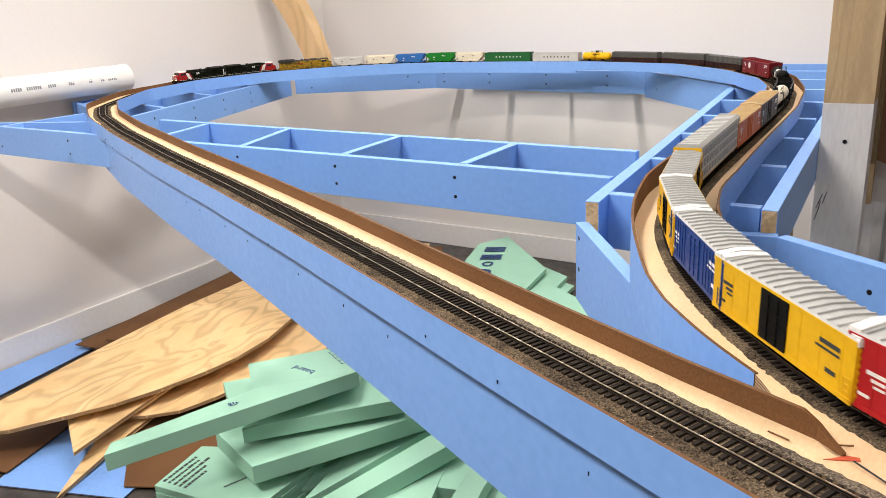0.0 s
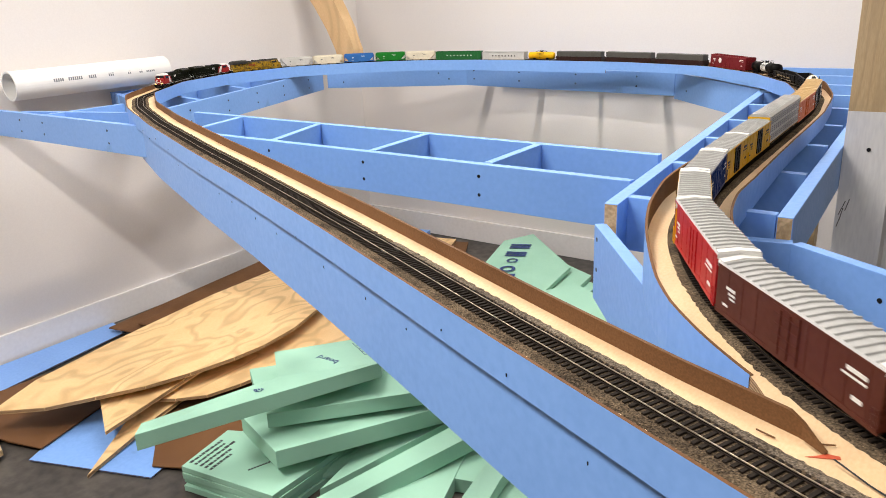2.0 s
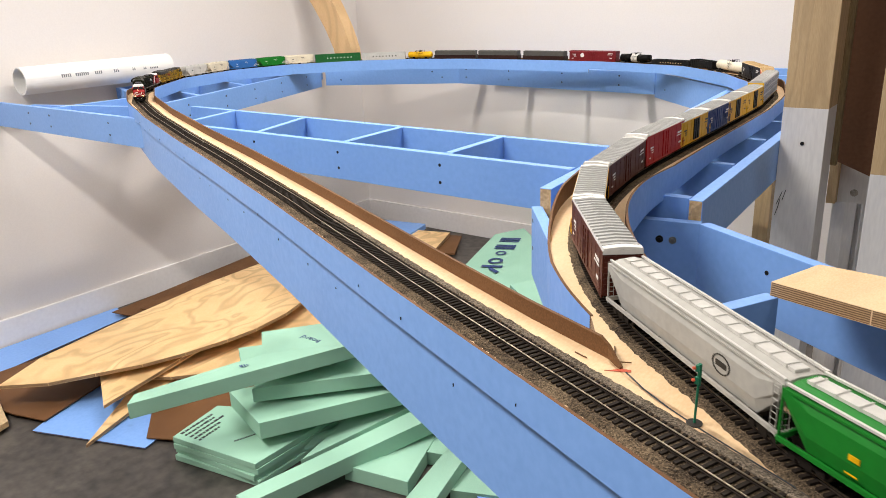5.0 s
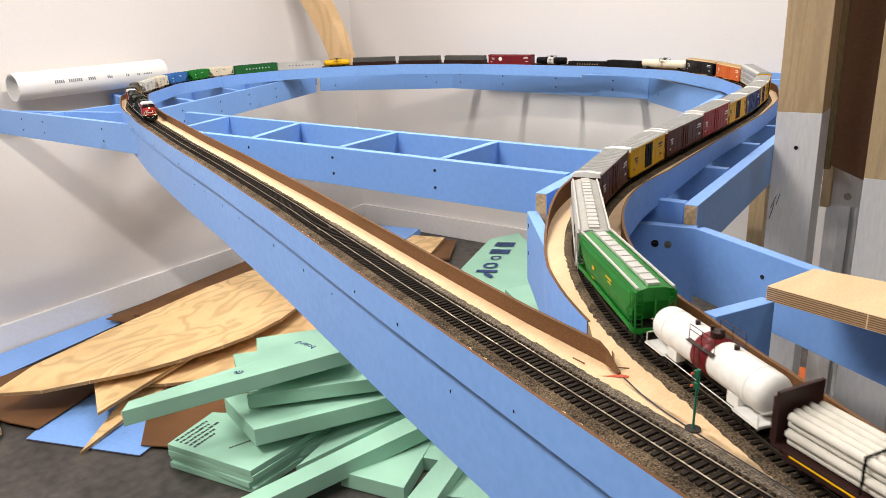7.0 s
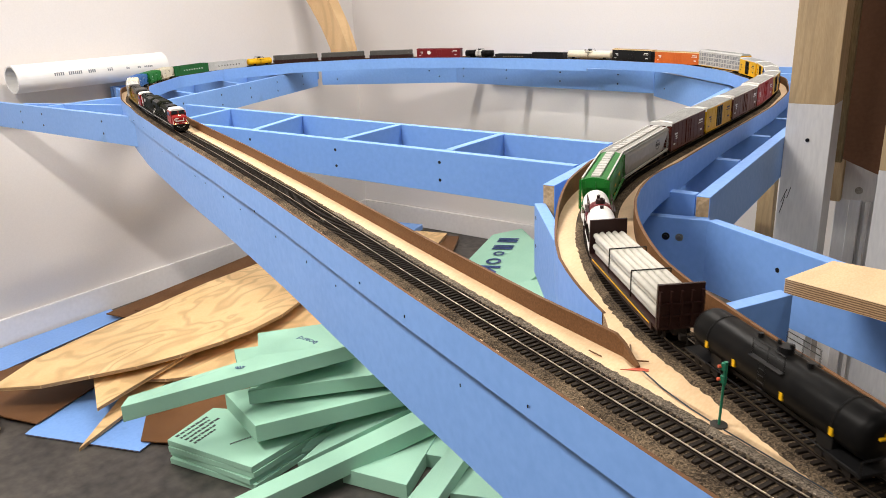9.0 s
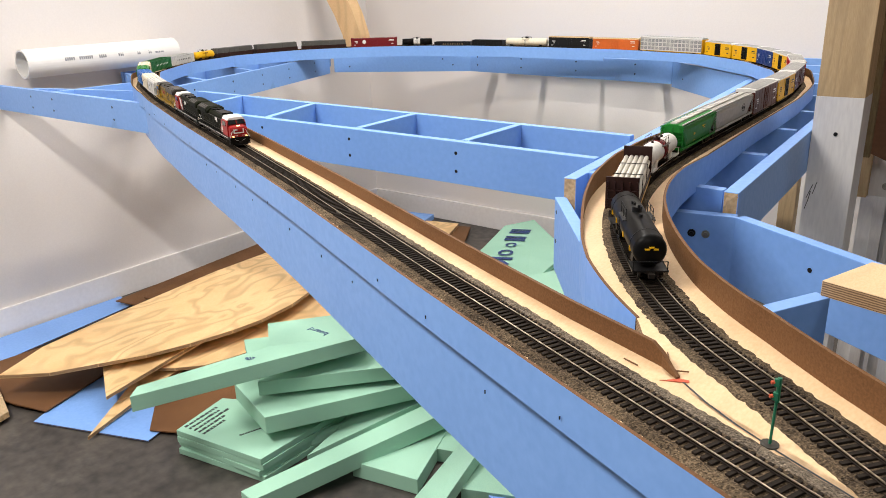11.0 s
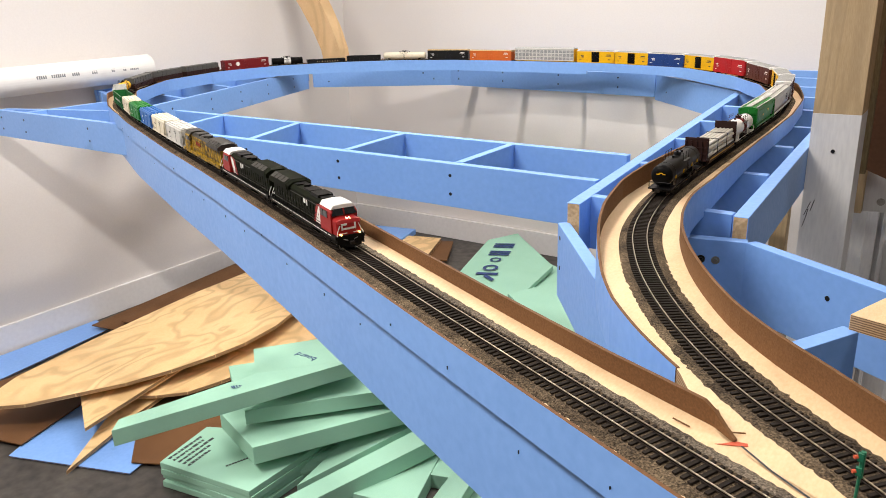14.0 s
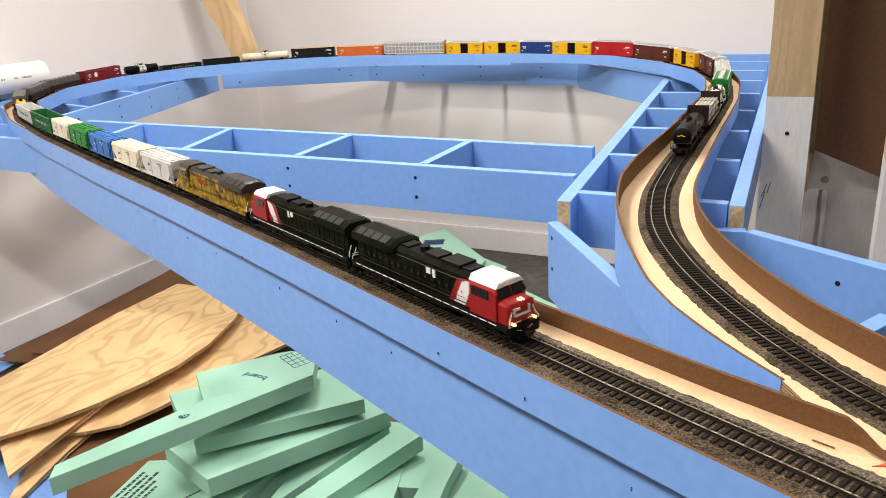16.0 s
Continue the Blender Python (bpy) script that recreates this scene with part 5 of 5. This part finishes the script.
def floor_pile():
    def board(name, cat, label, poly, z, thick, mats, group="", bevel=.0015):
        bm = bmesh.new()
        prism(bm, poly, z, thick)
        return solid(name, bm, mats, label, cat, group, bevel=bevel)

    F = [FOAM, FOAM]
    g = "foam board pile"
    # sheets on the floor first
    board("blue_panel", "panel", "pale blue painted thin panel on the concrete", [(-2.028, .40), (-1.632, .546), (-1.72, .86), (-2.2, .74)], .008, .005, [BLUE, HARDBOARD])
    board("blue_panel", "panel", "pale blue painted panel against the wall", [(-2.76, .40), (-2.755, 1.12), (-2.62, 1.10), (-2.53, .46)], .011, .006, [BLUE, HARDBOARD])
    board("hardboard_sheet", "hardboard", "brown hardboard sheet on the floor", [(-2.55, .35), (-2.172, .408), (-2.04, .445), (-2.2, .95), (-2.5, .9)], .018, .005, [HARDBOARD, HARDBOARD], "hardboard sheets")
    board("hardboard_sheet", "hardboard", "brown hardboard sheet on the floor", [(-1.668, .575), (-1.575, .622), (-1.42, 1.0), (-1.9, 1.3), (-1.95, .8)], .016, .005, [HARDBOARD, HARDBOARD], "hardboard sheets")
    board("hardboard_sheet", "hardboard", "brown hardboard sheet leaning at the wall", [(-2.665, 1.05, .035), (-2.70, 1.95, .06), (-2.3, 1.95, .05), (-2.2, 1.15, .03)], .03, .005, [HARDBOARD, HARDBOARD], "hardboard sheets")
    board("hardboard_sheet", "hardboard", "brown hardboard sheet leaning at the wall", [(-2.56, 1.12, .05), (-2.62, 1.9, .10), (-2.2, 1.9, .08), (-2.1, 1.2, .05)], .03, .005, [HARDBOARD, HARDBOARD], "hardboard sheets")
    # plywood offcuts, curved
    P = [PLY, PLYEDGE]
    pg = "plywood offcuts"
    board("plywood_offcut", "plywood", "narrow pointed plywood offcut on the panel", [(-1.781, .443, .02), (-1.87, .74, .035), (-1.90, 1.0, .06), (-2.0, .98, .06), (-1.955, .70, .035)], .03, .012, P, pg)
    board("plywood_offcut", "plywood", "wide plywood offcut with a curved edge", [(-1.95, .74), (-1.86, .80), (-1.79, .87), (-1.755, .98), (-1.70, 1.3), (-1.62, 1.62), (-2.1, 1.75), (-2.2, 1.2)], .068, .012, P, pg)
    board("plywood_offcut", "plywood", "blunt plywood offcut under the large one", [(-2.05, .655, .095), (-1.847, .55, .082), (-1.89, .86, .10), (-1.95, 1.3, .115), (-2.15, 1.2, .115)], .09, .012, P, pg)
    arc = [(-2.231, .404, .105), (-2.264, .568), (-2.317, .875), (-2.374, 1.361), (-2.38, 1.70), (-2.0, 1.72), (-1.885, 1.50), (-1.825, 1.30), (-1.81, 1.14), (-1.824, 1.02), (-1.86, .87), (-1.91, .735), (-1.985, .61), (-2.087, .50, .115)]
    board("plywood_offcut", "plywood", "large plywood offcut with a long curved edge", arc, .13, .013, P, pg)
    board("pine_plank", "plank", "short pale pine plank on the floor", [(-2.105, .365, .035), (-2.085, .30, .035), (-2.55, .36, .05), (-2.60, .50, .05)], .04, .02, [PINE, PINEEND])
    # the foam pile
    for k in range(4):
        z = .020 + .019 * k
        d = (.004, -.006, .003, 0)[k]
        b4 = [(-1.508 + d, .569 - d), (-1.196 + d, .614 + d), (-1.19, .93), (-1.546 - d, .757)]
        ob = board("foam_sheet", "foam board", "thin pale green foam sheet in a stack", b4, z, .018, F, g)
        if k == 3:
            dx, dy = Vector((.319, .037)).normalized(), Vector((-.02, .2)).normalized()
            bm = bmesh.new()
            jot = random.Random(12)
            for row, ln in enumerate((.118, .105, .122, .098, .075)):
                x = 0.0
                while x < ln:
                    w = jot.uniform(.006, .019)
                    box(bm, x, x + w, row * -.0185 - .005, row * -.0185 + jot.uniform(.002, .0045), 0, .0006)
                    x += w + .0035
            part("lettering", bm, INKBLACK, ob, at=Matrix.Translation((-1.500, .592, z + .0003)) @ pose(0, 0, 0, 0, 0, 97))
            bm = bmesh.new()
            for q in range(9):
                box(bm, q * .008, q * .008 + .006, -.003, .003, 0, .0006)
            part("lettering", bm, INKBLACK, ob, at=Matrix.Translation((-1.335, .655, z + .0003)) @ pose(0, 0, 0, 0, 0, 70))
    board("foam_board", "foam board", "thick pale green foam board on the stack", [(-1.230, 0.669), (-0.973, 1.106), (-1.159, 1.194), (-1.452, 0.741)], 0.164, 0.052, F, g)
    board("foam_board", "foam board", "pale green foam board in the pile", [(-1.307, 0.717), (-1.012, 1.047), (-1.194, 1.187), (-1.423, 0.850), (-1.368, 0.811)], 0.225, 0.043, F, g)
    board("foam_board", "foam board", "pale green foam offcut behind the top board", [(-1.493, 0.824), (-1.447, 0.879), (-1.274, 1.016), (-1.217, 0.941), (-1.386, 0.752)], 0.262, 0.035, F, g)
    top = board("foam_board", "foam board", "long pale green foam board on top of the pile", [(-1.459, 0.454, 0.287), (-1.425, 0.412, 0.287), (-1.112, 0.969, 0.320), (-1.194, 1.105, 0.320), (-1.279, 1.039, 0.320), (-1.419, 0.861, 0.320), (-1.295, 0.761, 0.320)], 0.320, 0.045, F, g)
    letters("board", .031, INK, top, Matrix.Translation((-1.215, .915, .3205)) @ pose(0, 0, 0, 0, 0, -180), "dark blue printed word upside down")
    bm = bmesh.new()
    for k in range(16):
        a0, a1 = 2 * math.pi * k / 16, 2 * math.pi * (k + 1) / 16
        put(bm, [(r * math.cos(a), r * math.sin(a) * .8, 0) for r, a in ((.011, a0), (.014, a0), (.014, a1), (.011, a1))], [(0, 1, 2, 3)])
    for q in range(3):
        box(bm, -.009 + q * .007, -.005 + q * .007, -.005, .005, -.0003, .0003)
    part("emblem", bm, INK, top, "small round printed mark", at=Matrix.Translation((-1.3013, 0.6988, 0.3108)) @ pose(0, 0, 0, 4, 0, 66))
    bm = bmesh.new()
    for q in range(5):
        box(bm, .0, .07, q * .022, q * .022 + .0016, 0, .0005)
        box(bm, q * .017, q * .017 + .0016, 0, .09, 0, .0005)
    part("printed_table", bm, INK, top, at=Matrix.Translation((-1.1804, 0.9797, 0.3201)) @ pose(0, 0, 0, 0, 0, 65))
    board("foam_board", "foam board", "pale green foam board leaning in the pile", [(-1.155, .737, .035), (-.985, 1.115, .105), (-1.06, 1.16, .11), (-1.156, .99, .080)], .08, .030, F, g)
    board("foam_board", "foam board", "long pale green foam board across the pile", [(-1.153, .512, .058), (-.94, 1.125, .120), (-.868, 1.096, .120), (-1.100, .505, .058)], .11, .05, F, g)
    board("foam_board", "foam board", "pale green foam board flat on the concrete", [(-1.02, .775), (-.825, .814), (-.91, 1.075), (-1.08, 1.06)], .048, .046, F, g)
    board("foam_board", "foam board", "narrow pale green foam board on edge", [(-.775, .70, .050), (-.798, .99, .090), (-.805, 1.10, .10), (-.745, 1.10, .10), (-.732, .962, .090), (-.700, .72, .050)], .09, .04, F, g)
    board("foam_board", "foam board", "pale green foam board flat on the concrete", [(-.72, .86), (-.55, .93), (-.56, 1.14), (-.80, 1.16)], .038, .036, F, g)
    board("foam_board", "foam board", "pale green foam board buried in the pile", [(-1.2, .86), (-.80, .98), (-.85, 1.25), (-1.2, 1.2)], .044, .042, F, g)
    bm = bmesh.new()
    rod(bm, (-1.215, .80, .027), (-1.15, .93, .027), .025, 16)
    solid("foam_roll", bm, FOAM, "short pale green foam roll", "foam roll", g, smooth=False)
    # boards by the far wall
    fs = board("foam_sheet", "foam board", "printed pale green foam sheet near the wall", [(-1.62, 2.17, .07), (-1.73, 2.64, .10), (-1.64, 2.78, .11), (-1.29, 2.49, .085), (-1.25, 2.06, .07)], .09, .02, F, g)
    board("foam_sheet", "foam board", "pale green foam sheet under a printed one", [(-1.55, 2.12), (-1.60, 2.72), (-1.20, 2.52), (-1.16, 2.06)], .05, .02, F, g)
    board("foam_sheet", "foam board", "pale green foam sheet near the wall", [(-1.5, 2.1), (-1.5, 2.62), (-1.15, 2.48), (-1.12, 2.02)], .028, .02, F, g)
    for k, (u, w, hh, sh) in enumerate(((.05, .075, .02, "bar"), (.12, .06, .02, "bar"), (.20, .03, .03, "ring"), (.27, .06, .04, "ring"), (.36, .09, .03, "k"))):
        bm = bmesh.new()
        if sh == "ring":
            for q in range(18):
                a0, a1 = 2 * math.pi * q / 18, 2 * math.pi * (q + 1) / 18
                put(bm, [(r * math.cos(a), r * math.sin(a), 0) for r, a in ((hh * .55, a0), (hh * .9, a0), (hh * .9, a1), (hh * .55, a1))], [(0, 1, 2, 3)])
        elif sh == "bar":
            for q in range(3):
                box(bm, -.012 + q * .022, .002 + q * .022, -.05, .05, -.0003, .0003)
        else:
            box(bm, -.045, -.02, -.05, .05, -.0003, .0003)
            put(bm, [(-.02, 0, 0), (.03, .05, 0), (.05, .04, 0), (0, -.01, 0)], [(0, 1, 2, 3)])
        p0, p1 = Vector((-1.66, 2.66, .1045)), Vector((-1.50, 2.16, .0772))
        part("lettering", bm, INK, fs, at=Matrix.Translation(p0.lerp(p1, .10 + .19 * k) + Vector((.03, 0, .002))) @ pose(0, 0, 0, 2.5, 2, -72))
    board("foam_board", "foam board", "thick pale green foam board below the slanting beam", [(-1.23, 1.98), (-1.12, 2.19), (-.72, 1.95), (-.86, 1.70)], .14, .05, F, g)
    board("foam_board", "foam board", "thick pale green foam board below the slanting beam", [(-1.18, 1.92), (-.72, 1.93), (-.70, 1.55), (-1.05, 1.70)], .09, .05, F, g)
    board("foam_board", "foam board", "pale green foam board on the concrete", [(-1.2, 1.9), (-.7, 2.0), (-.6, 1.5), (-1.0, 1.6)], .04, .038, F, g)
    board("plywood_offcut", "plywood", "small plywood offcut near the far corner", [(-2.16, 2.30, .05), (-1.95, 2.42, .05), (-2.05, 2.68, .05), (-2.35, 2.6, .05)], .05, .02, P, pg)
    board("hardboard_sheet", "hardboard", "brown hardboard sheet near the far corner", [(-2.12, 2.28), (-1.86, 2.46), (-2.0, 2.72), (-2.4, 2.62)], .028, .01, [HARDBOARD, HARDBOARD], "hardboard sheets")
    board("blue_panel", "panel", "small blue offcut near the far corner", [(-2.45, 2.42), (-2.2, 2.5), (-2.25, 2.72), (-2.55, 2.66)], .06, .03, [BLUE, BLUE])
    board("plywood_offcut", "plywood", "pale wood offcut under the bench", [(-.44, .95), (-.40, 1.25), (-.1, 1.55), (-.05, 1.35)], .05, .03, P, pg)
    board("hardboard_sheet", "hardboard", "brown hardboard sheet under the bench", [(-.66, .80), (-.3, 1.3), (0, 1.4), (-.2, .8)], .012, .006, [HARDBOARD, HARDBOARD], "hardboard sheets")
    board("orange_sheet", "sheet", "flat orange sheet lying on the concrete", [(-.205, 2.114), (-.067, 2.129), (.14, 2.041), (.155, 1.909), (-.049, 1.943)], .024, .02, [PAINT["orange"], PAINT["orange"]])
    board("blue_panel", "panel", "blue painted offcut on the concrete", [(-.684, .903), (-.60, .86), (-.52, .93), (-.62, .96)], .03, .02, [BLUE, BLUE])


posts()
pipe()
signal()
scraps()
floor_pile()
motions()
